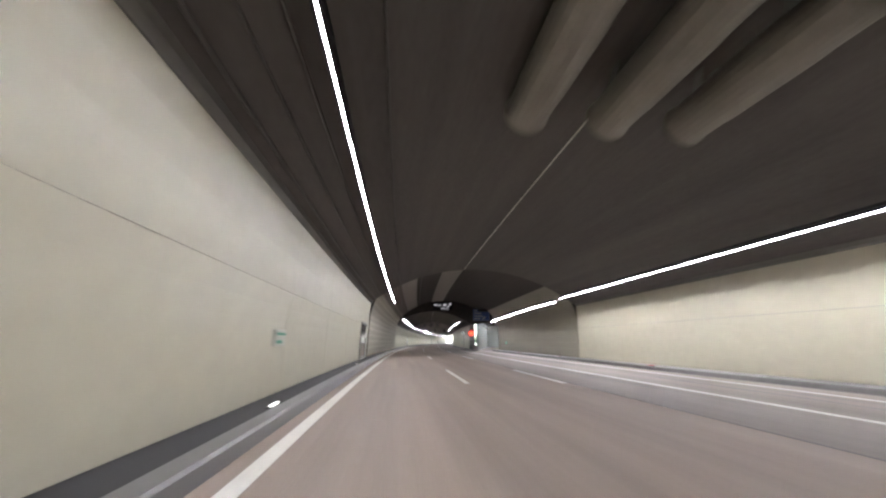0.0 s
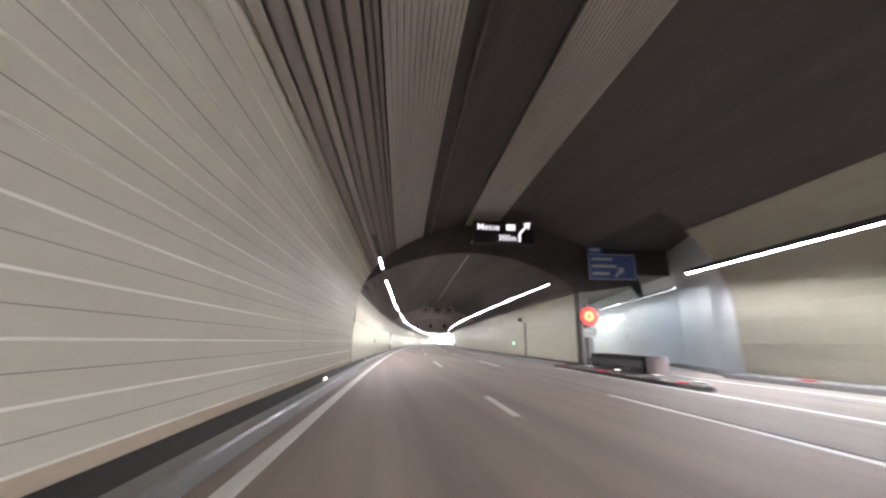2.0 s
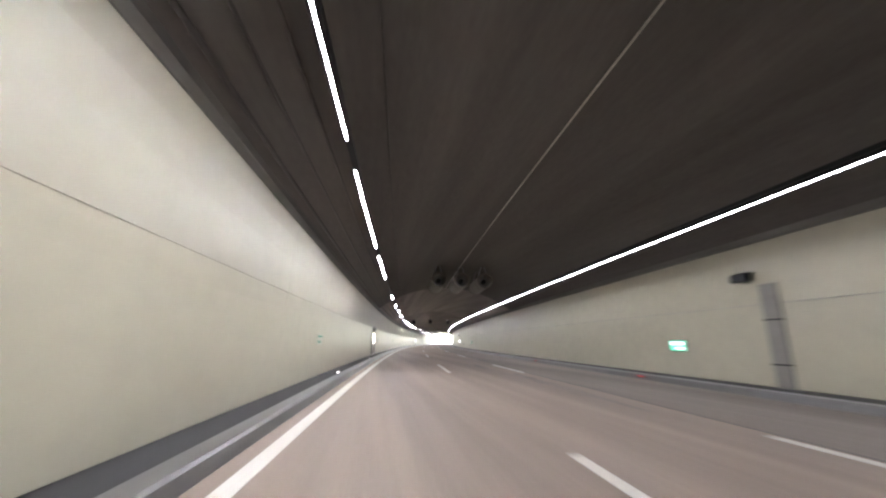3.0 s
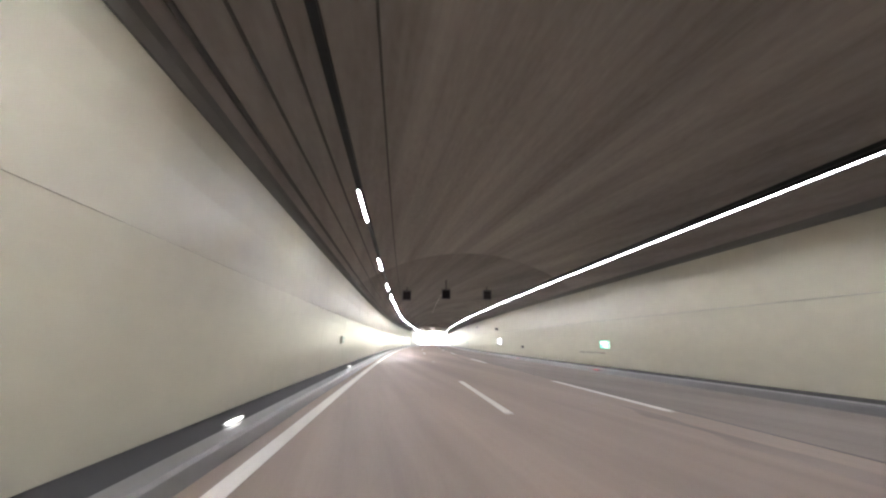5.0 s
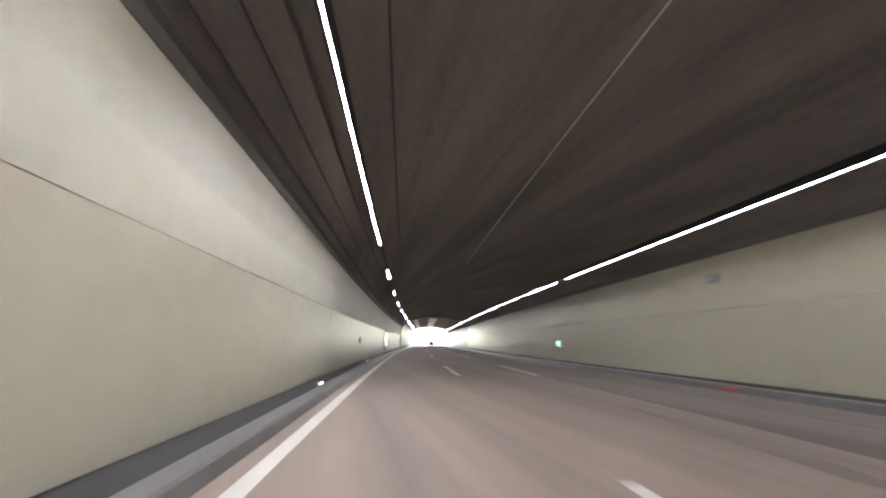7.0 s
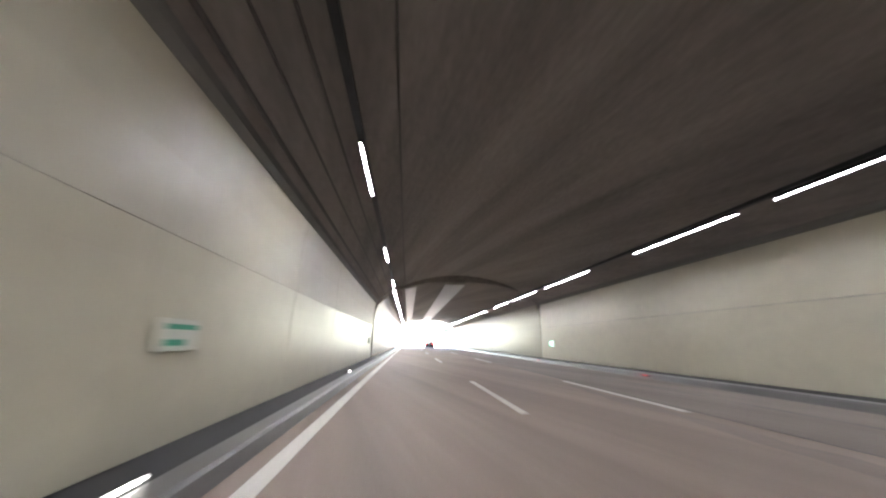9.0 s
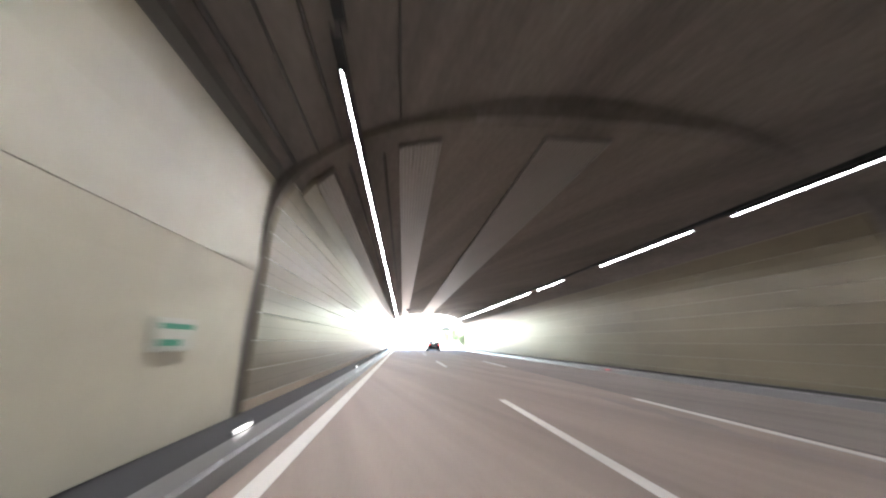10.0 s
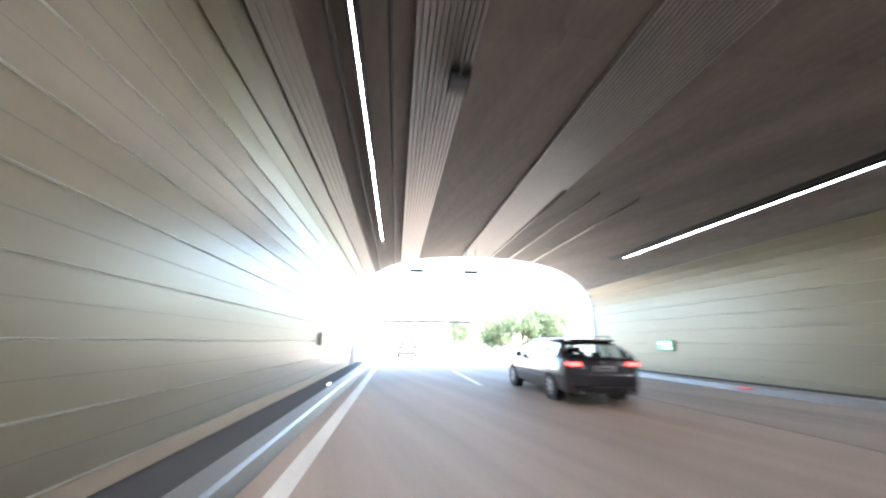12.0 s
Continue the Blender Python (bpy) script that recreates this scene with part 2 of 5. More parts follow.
kerb_r = part("kerb_right", sweep("kerb_right", [(10.95, -0.05), (11.0, Z_WALK - 0.03), (11.04, Z_WALK + 0.004), (11.35, Z_WALK + 0.004), (11.35, -0.05)], S_A, S_OUT + 60, KERB, shift=kerb_shift))
tagged(kerb_r, "grey concrete kerb beside the right lane", "kerb", kind="structure")
walk_r = part("walkway_right", sweep("walkway_right", [(11.1, Z_WALK), (RIGHT + 0.3, Z_WALK), (RIGHT + 0.3, -0.05), (11.1, -0.05)], S_A, S_OUT + 60, ASPHALT_WALK))
tagged(walk_r, "dark asphalt emergency walkway along the tunnel wall", "walkway", kind="structure")
kerb_x = part("kerb_exit", sweep("kerb_exit", [(14.4, -0.05), (14.45, Z_WALK - 0.03), (14.5, Z_WALK), (WIDE + 0.3, Z_WALK), (WIDE + 0.3, -0.05)], S_BACK, S_X, KERB))
tagged(kerb_x, "grey concrete kerb beside the exit lane", "kerb", kind="structure")

# structural walls behind the panels
for nm, u0, u1, s0, s1, top in (
    ("wall_left", LEFT - 0.65, LEFT - 0.2, S_BACK, S_B1, 4.6),
    ("wall_left_portal", LEFT - 0.65, LEFT - 0.2, S_B1, S_A, 4.6),
    ("wall_left_main", LEFT - 0.65, LEFT - 0.2, S_A, S_B2, 4.6),
    ("wall_left_exit", LEFT - 0.65, LEFT - 0.2, S_B2, S_OUT, 3.4),
    ("wall_right", WIDE + 0.07, WIDE + 0.55, S_BACK, S_B1, 4.6),
    ("wall_right_lay", WIDE + 0.07, WIDE + 0.55, S_B1, S_X, 4.6),
    ("wall_right_main", RIGHT + 0.07, RIGHT + 0.55, S_A, S_B2, 4.6),
    ("wall_right_exit", RIGHT + 0.07, RIGHT + 0.55, S_B2, S_OUT, 3.4),
):
    w = part(nm, sweep(nm, [(u0, -0.1), (u1, -0.1), (u1, top), (u0, top)], s0, s1, CONCRETE))
    tagged(w, "concrete tunnel wall clad with pale panels", "wall", kind="structure")

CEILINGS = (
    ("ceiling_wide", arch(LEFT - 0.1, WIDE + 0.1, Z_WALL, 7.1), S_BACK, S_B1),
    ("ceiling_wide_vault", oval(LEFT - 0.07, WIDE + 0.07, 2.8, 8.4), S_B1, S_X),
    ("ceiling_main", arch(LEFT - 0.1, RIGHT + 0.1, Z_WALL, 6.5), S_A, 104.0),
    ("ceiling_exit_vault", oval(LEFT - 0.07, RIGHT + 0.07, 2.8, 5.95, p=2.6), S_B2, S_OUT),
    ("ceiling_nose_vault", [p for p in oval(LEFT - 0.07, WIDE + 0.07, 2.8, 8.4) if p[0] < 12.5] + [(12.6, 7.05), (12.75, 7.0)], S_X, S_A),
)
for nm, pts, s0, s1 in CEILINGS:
    c = part(nm, sweep(nm, shell(pts), s0, s1, {"ceiling_wide": CEIL_ENTRY, "ceiling_wide_vault": CEIL_DARKEST, "ceiling_nose_vault": CEIL_DARKEST, "ceiling_exit_vault": CEIL_MOUTH}.get(nm, CEIL_MID), 2.0, smooth=False))
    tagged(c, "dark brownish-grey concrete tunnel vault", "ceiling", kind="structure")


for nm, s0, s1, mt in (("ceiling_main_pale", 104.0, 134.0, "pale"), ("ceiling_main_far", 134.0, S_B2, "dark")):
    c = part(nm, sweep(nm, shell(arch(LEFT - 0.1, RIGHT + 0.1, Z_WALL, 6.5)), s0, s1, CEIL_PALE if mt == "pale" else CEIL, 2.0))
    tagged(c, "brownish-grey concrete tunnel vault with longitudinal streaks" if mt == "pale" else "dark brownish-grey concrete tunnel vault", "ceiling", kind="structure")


def headwall(name, s, outer, inner, label, t=0.4):
    """A cross wall between two vault outlines, standing at s."""
    n = 40

    def sample(pts):
        d = [0.0]
        for a, b in zip(pts, pts[1:]):
            d.append(d[-1] + math.dist(a, b))
        out = []
        for i in range(n + 1):
            x = d[-1] * i / n
            j = max(k for k in range(len(d)) if d[k] <= x + 1e-9)
            j = min(j, len(pts) - 2)
            f = (x - d[j]) / max(1e-9, d[j + 1] - d[j])
            out.append((pts[j][0] + (pts[j + 1][0] - pts[j][0]) * f, pts[j][1] + (pts[j + 1][1] - pts[j][1]) * f))
        return out

    a, b = sample(outer), sample([(u, z + 0.03) for u, z in inner])
    verts, faces = [], []
    for ds in (0, t):
        verts += [place(s + ds, *p) for p in a] + [place(s + ds, *p) for p in b]
    m = n + 1
    for i in range(n):
        faces += [(i, i + 1, m + i + 1, m + i), (2 * m + i, 3 * m + i, 3 * m + i + 1, 2 * m + i + 1), (m + i, m + i + 1, 3 * m + i + 1, 3 * m + i), (i, 2 * m + i, 2 * m + i + 1, i + 1)]
    w = part(name, mesh_of(name, verts, faces, {"portal_wall": CONCRETE, "headwall_exit": CEIL}.get(name, CEIL_DARKEST)))
    return tagged(w, label, "wall", kind="structure")


def gate(u0, u1, pts):
    """An outline from the ground over a vault and down."""
    return [(u0, 0.0)] + list(pts) + [(u1, 0.0)]


VA, VB, VC, VD, VE = (c[1] for c in CEILINGS)
headwall("headwall_wide", S_B1 - 0.4, [(LEFT - 0.5, 4)] + oval(LEFT - 0.5, WIDE + 0.5, 4, 9.2) + [(WIDE + 0.5, 4)], VA, "dark concrete cross wall over the roadway")
headwall("headwall_main", S_A - 0.05, oval(LEFT - 0.5, WIDE + 0.6, 4, 9.3), [(LEFT - 0.1, Z_WALL)] + arch(LEFT - 0.1, RIGHT + 0.1, Z_WALL, 6.5) + [(WIDE + 0.5, Z_WALL + 0.6)], "dark concrete cross wall over the roadway")
headwall("headwall_nose", S_X - 0.3, [(12.3, 7.5), (16.3, 7.5), (16.3, 2.9)], [p for p in oval(LEFT - 0.07, WIDE + 0.07, 2.8, 8.4) if p[0] > 12.3], "dark concrete cross wall beside the vault", 0.3)
headwall("headwall_exit", S_B2 - 0.2, [(LEFT - 0.5, 2.8)] + oval(LEFT - 0.5, RIGHT + 0.5, 4, 7.4) + [(RIGHT + 0.5, 2.8)], VD, "dark concrete cross wall over the roadway")
headwall("portal_wall", S_OUT - 0.2, [(-5, 0), (-5, 9.5), (5.4, 9.5), (16, 9.5), (16, 0)], gate(LEFT - 0.07, RIGHT + 0.07, VD), "pale concrete portal wall at the tunnel mouth", 0.5)
# unseen closure added across the road behind, to keep daylight out
back = part("wall_back", sweep("wall_back", [(LEFT - 0.5, 0), (WIDE + 0.5, 0), (WIDE + 0.5, 8), (LEFT - 0.5, 8)], S_BACK - 0.4, S_BACK - 0.02, CONCRETE))
tagged(back, "unseen wall added behind to close the tunnel against daylight", "wall", kind="structure")

# ---- exit branch ----


def veer(s):
    """How far the right side of the exit ramp has left the road."""
    return float(np.interp(s, [59.5, 61, 63, 66, 72, 80, 100, 180], [0.0, 0.35, 1.3, 2.4, 3.5, 5.1, 9.1, 25.0]))


def veer_left(s):
    """How far the left side of the exit ramp has left the road."""
    return float(np.interp(s, [66, 71, 80, 100, 180], [0.0, 1.2, 3.1, 7.1, 23.0]))


def lay(s):
    """The exit lane's lamps draw away from the road."""
    return float(np.interp(s, [29, 36, 45, 53, 61], [-0.4, -0.3, -0.02, 0.38, 0.86]))


def slab(name, left, right, z0, z1, s0, s1, mat, step=1.0):
    """A slab along the road between two edges that wander sideways."""
    n = int(math.ceil((s1 - s0) / step))
    verts, faces = [], []
    for i in range(n + 1):
        q = s0 + (s1 - s0) * i / n
        a, b = left(q), right(q)
        verts += [place(q, a, z0), place(q, b, z0), place(q, b, z1), place(q, a, z1)]
    for i in range(n):
        for j in range(4):
            p, r = 4 * i + j, 4 * i + (j + 1) % 4
            faces.append((p, p + 4, r + 4, r))
    faces += [(0, 1, 2, 3), (4 * n + 3, 4 * n + 2, 4 * n + 1, 4 * n)]
    bm = bmesh.new()
    bm.from_mesh(mesh_of(name, verts, faces))
    return part(name, bm, mat)


S_BR = 100.0
tagged(slab("branch_road", lambda q: 11.2 + veer_left(q), lambda q: 16.0 + veer(q), -0.04, 0.005, 59.6, S_BR + 60, ASPHALT_DARK), "grey asphalt exit ramp", "road", kind="structure")
RAMP_WALL = material("ramp_wall_white", (0.52, 0.535, 0.52), 0.3, vary=0.08, scale=(1, 0.2, 1), fine=6)
for nm, u0, s0, s1, go, top in (("branch_wall_left", 12.35, 71.6, S_BR, veer_left, 5.6), ("branch_wall_right", 15.6, 67.0, S_BR, veer, 5.6), ("branch_wall_nose", 15.6, S_X, 67.0, veer, 7.3)):
    w = slab(nm, lambda q: u0 + go(q), lambda q: u0 + 0.35 + go(q), -0.1, top, s0, s1, RAMP_WALL)
    tagged(w, "white painted wall of the exit ramp", "wall", kind="structure")
tagged(slab("kerb_ramp", lambda q: 15.0 + veer(q), lambda q: 15.62 + veer(q), -0.04, 0.17, S_X + 0.1, S_BR, KERB), "grey concrete kerb along the exit ramp", "kerb", kind="structure")
tagged(slab("branch_ceiling", lambda q: 12.75 + veer_left(q), lambda q: 16.0 + veer(q), 5.5, 5.9, 66.9, S_BR, CEIL), "dark concrete ceiling of the exit ramp", "ceiling", kind="structure")
tagged(slab("nose_ceiling", lambda q: 12.6, lambda q: 16.0 + veer(q), 7.02, 7.4, S_X - 0.3, 67.0, CEIL_DARKEST), "dark concrete ceiling over the parting of the exit", "ceiling", kind="structure")
tagged(slab("nose_bulkhead", lambda q: 13.4, lambda q: 18.6, 5.45, 7.1, 66.6, 66.96, CEIL_DARKEST), "dark concrete cross wall over the exit", "wall", kind="structure")
# closure added across the running ramp; shuts out daylight and ends the view
w = slab("branch_wall_end", lambda q: 12.35 + veer_left(q), lambda q: 16.0 + veer(q), -0.1, 5.6, S_BR, S_BR + 0.4, RAMP_WALL)
tagged(w, "white painted wall of the exit ramp", "wall", kind="structure")

# ---- road markings ----


def stripe(name, u, s0, s1, width, label="white painted road line", step=3.0):
    me = sweep(name, [(u - width / 2, 0.008), (u + width / 2, 0.008), (u + width / 2, 0.002), (u - width / 2, 0.002)], s0, s1, PAINT, step)
    return tagged(part(name, me), label, "road marking", kind="structure")


stripe("edge_line_left", 0.0, S_BACK, 520, 0.22, "solid white edge line along the left lane")
stripe("exit_line", 9.98, S_BACK, S_A - 1, 0.2, "solid white line beside the exit lane")
stripe("edge_line_exit", 13.2, S_BACK, S_A - 3, 0.16, "worn white edge line of the exit lane")
_dash = mesh_of("lane_dash", [(-0.08, 0, 0.002), (0.08, 0, 0.002), (0.08, 6, 0.002), (-0.08, 6, 0.002), (-0.08, 0, 0.008), (0.08, 0, 0.008), (0.08, 6, 0.008), (-0.08, 6, 0.008)],
                [(3, 2, 1, 0), (4, 5, 6, 7), (0, 1, 5, 4), (1, 2, 6, 5), (2, 3, 7, 6), (3, 0, 4, 7)], PAINT)
_dash_worn = _dash.copy()
_dash_worn.materials.clear()
_dash_worn.materials.append(material("worn_paint", (0.24, 0.23, 0.21), 0.6, vary=0.4, scale=(3, 0.8, 1), fine=14))
SEAM = material("tar_seam", (0.10, 0.088, 0.078), 0.6, vary=0.3)
for _u, _w in ((7.28, 0.05),):
    tagged(part("tar_seam", sweep("tar_seam", [(_u - _w / 2, 0.002), (_u + _w / 2, 0.002), (_u + _w / 2, 0.006), (_u - _w / 2, 0.006)], S_BACK, S_OUT + 30, SEAM, 3.0)), "dark tar seam between the asphalt lanes", "road seam", kind="structure")
for _k in range(-4, 24):
    for _u, _n in ((3.74, "lane one"), (7.1, "lane two")):
        _s = 12.9 + 18 * _k
        _s -= float(np.interp(_s, [80, 160, 225], [0, 1.6, 0.6]))
        d = part("lane_dash", _dash)
        d.matrix_world = at(_s, _u)
        if _k == 2 and _u < 5:
            d.matrix_world = at(_s + 3.4, _u) @ Matrix.Diagonal((1, 0.43, 1, 1))
        if _k == 3 and _u < 5:
            d.matrix_world = at(_s - 0.6, _u)
        if _k == 7 and _u < 5:
            d.matrix_world = at(138.8, _u) @ Matrix.Diagonal((1, 0.08, 1, 1))
        if _u > 5 and 248 < _s < 285:
            d.data = _dash_worn
        tagged(d, "white lane dash painted on the asphalt", "road marking", "lane dashes", "structure")

# ---- tar repairs on the carriageway ----
PATCH = material("asphalt_patch", (0.255, 0.207, 0.172), 0.75, vary=0.4, scale=(1.5, 0.4, 1), fine=30, bump=0.4)
TAR = material("tar_repair", (0.045, 0.042, 0.04), 0.5, vary=0.3, scale=(2, 0.3, 1), fine=20, bump=0.3)


def tar_strip(s, u, length, width, seed, drift=0.0, mat=TAR, label="dark ragged tar repair strip on the asphalt"):
    """A ragged strip of tar poured over a joint."""
    rnd = random.Random(seed)
    n = int(length / 0.7) + 2
    lo, hi = [], []
    for i in range(n):
        f = i / (n - 1)
        w = width * (0.5 + rnd.uniform(-0.3, 0.3)) * min(1.0, 8 * f + 0.1, 8 * (1 - f) + 0.1)
        c = u + drift * f + rnd.uniform(-0.25, 0.25) * width
        lo.append(place(s + f * length, c - w, 0.005))
        hi.append(place(s + f * length, c + w, 0.005))
    v = lo + hi
    fc = [(i, n + i, n + i + 1, i + 1) for i in range(n - 1)]
    fc = [tuple(reversed(f)) for f in fc]
    o = part("tar_strip", mesh_of("tar_strip", v, fc, mat))
    tagged(o, label, "road repair", kind="structure")


_rnd = random.Random(9)
for _s, _u, _l, _w, _d in ((4, 11.7, 14, 0.16, 0.3), (8, 12.6, 9, 0.10, -0.2), (15, 13.3, 10, 0.12, 0.0), (20, 11.95, 16, 0.20, 0.2), (30, 12.9, 12, 0.16, -0.2), (36, 11.8, 12, 0.22, 0.1),
                           (44, 13.4, 9, 0.14, 0.2), (47, 12.0, 8, 0.2, 0.4), (10, 9.3, 20, 0.07, 0.1), (38, 9.4, 14, 0.07, 0.0), (96, 9.2, 18, 0.05, 0.1), (160, 9.3, 16, 0.05, -0.1), (205, 9.2, 22, 0.05, 0.0),
                           (262, 9.1, 16, 0.06, 0.1), (120, 10.5, 14, 0.06, 0.0), (240, 5.4, 12, 0.03, 0.1)):
    tar_strip(_s, _u, _l, _w, int(_s * 7), _d)
for _s, _u, _l, _w in ((62, 6.2, 8, 0.5), (75, 6.5, 10, 0.4), (84, 5.9, 7, 0.3), (112, 6.4, 9, 0.35), (138, 6.35, 9, 0.5), (147, 6.6, 11, 0.4), (158, 6.2, 8, 0.35), (176, 6.5, 10, 0.4), (205, 6.6, 10, 0.4), (226, 6.3, 9, 0.35), (252, 6.5, 11, 0.4)):
    tar_strip(_s, _u, _l, _w, int(_s * 11), 0.1, PATCH, "darker ragged asphalt patch beside the lane dashes")

# ---- wall panels ----


def plate(name, rows, length, mat, gap=0.0006, curve=1 / RADIUS):
    """A slab along y from a front outline of (x, z); its thickness points to outer x."""
    verts, k, n = [], len(rows), 4
    m = 2 * k
    for q in range(n + 1):
        y = gap + (length - 2 * gap) * q / n
        d = y * y * curve / 2  # follows the road's curve
        verts += [(x + d, y, z) for x, z, _ in rows] + [(b + d, y, z) for _, z, b in rows]
    faces = []
    for q in range(n):
        a, c = q * m, (q + 1) * m
        for i in range(k - 1):
            faces += [(a + i, a + i + 1, c + i + 1, c + i), (a + k + i, c + k + i, c + k + i + 1, a + k + i + 1)]
        faces += [(a, c, c + k, a + k), (a + k - 1, a + 2 * k - 1, c + 2 * k - 1, c + k - 1)]
    e = n * m
    for i in range(k - 1):
        faces += [(i, k + i, k + i + 1, i + 1), (e + i, e + i + 1, e + k + i + 1, e + k + i)]
    me = mesh_of(name, verts, faces, mat)
    bm = bmesh.new()
    bm.from_mesh(me)
    bmesh.ops.recalc_face_normals(bm, faces=bm.faces)
    bm.to_mesh(me)
    bm.free()
    return me


PANEL = 5.0


def enamel_wall(owner, u, side, s0, s1):
    """Two rows of smooth pale panels: an upright one, and one above that leans in a little. side: 1 for a wall on the left."""
    parent = bpy.data.objects[owner]
    if side > 0:
        low, high = ((-0.11, Z_WALK + 0.02), (-0.112, 1.3), (-0.10, 1.75), (-0.075, 2.1), (-0.03, 2.47)), ((-0.024, 2.474), (-0.02, 3.3), (0.03, 3.8), (0.10, Z_WALL - 0.06))
    else:
        low, high = ((-0.14, Z_WALK + 0.02), (-0.11, 2.44)), ((-0.11, 2.456), (-0.11, 3.4), (-0.12, Z_WALL))
    low, high = ([(x, z, x - 0.05 * side) for x, z in row] for row in (low, high))
    n = int(round((s1 - s0) / PANEL))
    ln = (s1 - s0) / n
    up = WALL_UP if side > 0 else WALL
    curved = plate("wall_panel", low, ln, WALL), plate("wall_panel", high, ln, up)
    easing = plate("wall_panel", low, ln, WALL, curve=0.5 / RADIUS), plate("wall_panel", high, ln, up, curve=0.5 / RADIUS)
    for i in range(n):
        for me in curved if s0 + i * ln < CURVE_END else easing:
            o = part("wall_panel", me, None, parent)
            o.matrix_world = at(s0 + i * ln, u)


def clad_wall(owner, u0, u1, z0, crown, s0, s1, side, count=11, mat=CLAD, plain=False, joint=CLAD_JOINT):
    """Rows of grey boards that follow the vault, with pale joint profiles between them."""
    parent = bpy.data.objects[owner]
    c, h = (u0 + u1) / 2, (u1 - u0) / 2

    def inner(z):
        if z <= z0:
            return -0.10 * (z0 - z) / (z0 - Z_WALK) if side > 0 else 0.0
        e = POWER[crown]
        return h * (1 - max(0, 1 - ((z - z0) / (crown - z0)) ** e) ** (1 / e))

    base = u0 if side > 0 else u1
    n = int(round((s1 - s0) / PANEL))
    ln = (s1 - s0) / n
    zs = [0.38 + 0.482 * i for i in range(count)]
    zs = [Z_WALK + 0.01] + zs
    for i, (za, zb) in enumerate(zip(zs, zs[1:])):
        zs3 = [za + 0.008, (za + zb) / 2, zb - 0.008]
        me = plate("cladding_board", [(inner(z) * side, z, (inner(z) - 0.06) * side) for z in zs3], ln, CLAD_BASE if i == 0 and side > 0 else mat, curve=1 / RADIUS if s1 < CURVE_END else 0.0)
        for k in range(n):
            o = part("cladding_board", me, None, parent)
            o.matrix_world = at(s0 + k * ln, base)
        if i > 0 and side > 0:
            zm = (za + zb) / 2
            seam = [(base + (inner(zm + d) + e) * side, zm + d) for d, e in ((-0.004, -0.02), (-0.004, 0.002), (0.004, 0.002), (0.004, -0.02))]
            part("seam_strip", sweep("seam_strip", seam, s0, s1, CLAD_SEAM, 4.0), None, parent, "thin dark seam in the boards")
        wide = 1.0 if joint is CLAD_JOINT else 0.65
        prof = [(base + (inner(zb) + e) * side, zb + d * wide) for d, e in ((-0.013, -0.05), (-0.013, 0.006), (-0.007, 0.006), (-0.004, -0.012), (0.004, -0.012), (0.007, 0.006), (0.013, 0.006), (0.013, -0.05))]
        part("joint_profile", sweep("joint_profile", prof, s0, s1, mat if plain else joint, 4.0), None, parent, "pale metal joint profile")


enamel_wall("wall_left", LEFT, 1, S_BACK, S_B1 - 0.4)
enamel_wall("wall_left_main", LEFT, 1, S_A + 0.4, S_B2 - 0.4)
enamel_wall("wall_right", WIDE, -1, S_BACK, S_B1 - 0.4)
enamel_wall("wall_right_main", RIGHT, -1, S_A + 0.4, S_B2 - 0.4)
clad_wall("wall_left_portal", LEFT, WIDE, 2.8, 8.4, S_B1, S_A, 1, 11)
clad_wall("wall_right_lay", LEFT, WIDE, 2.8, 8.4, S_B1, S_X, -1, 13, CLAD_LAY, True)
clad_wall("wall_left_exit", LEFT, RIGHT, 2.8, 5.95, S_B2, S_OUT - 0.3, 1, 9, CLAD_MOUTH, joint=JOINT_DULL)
clad_wall("wall_right_exit", LEFT, RIGHT, 2.8, 5.95, S_B2, S_OUT - 0.3, -1, 9, CLAD_MOUTH, joint=JOINT_FAINT)


# ---- vault details ----


def vault_z(u, u0, u1, z0, crown):
    c, h = (u0 + u1) / 2, (u1 - u0) / 2
    e = POWER[crown]
    return z0 + (crown - z0) * max(0, 1 - abs((u - c) / h) ** e) ** (1 / e)


def ribbed_band(owner, ua, ub, u1, crown, s0, s1, pitch=0.11, mat=RIB, deep=0.03):
    """A band of pale ribbed sheet hung under the vault."""
    pts, n = [], int((ub - ua) / pitch)
    for i in range(n):
        a = ua + (ub - ua) * i / n
        for f, d in ((0.0, 0.13 - deep), (0.15, 0.13), (0.7, 0.13), (0.85, 0.13 - deep)):
            u = a + f * (ub - ua) / n
            pts.append((u, vault_z(u, LEFT, u1, 2.8, crown) - d))
    pts += [(ub, vault_z(ub, LEFT, u1, 2.8, crown) - 0.02), (ua, vault_z(ua, LEFT, u1, 2.8, crown) - 0.02)]
    part("ribbed_panel", sweep("ribbed_panel", pts, s0, s1, mat, 4.0), None, bpy.data.objects[owner], "pale ribbed metal panel band")


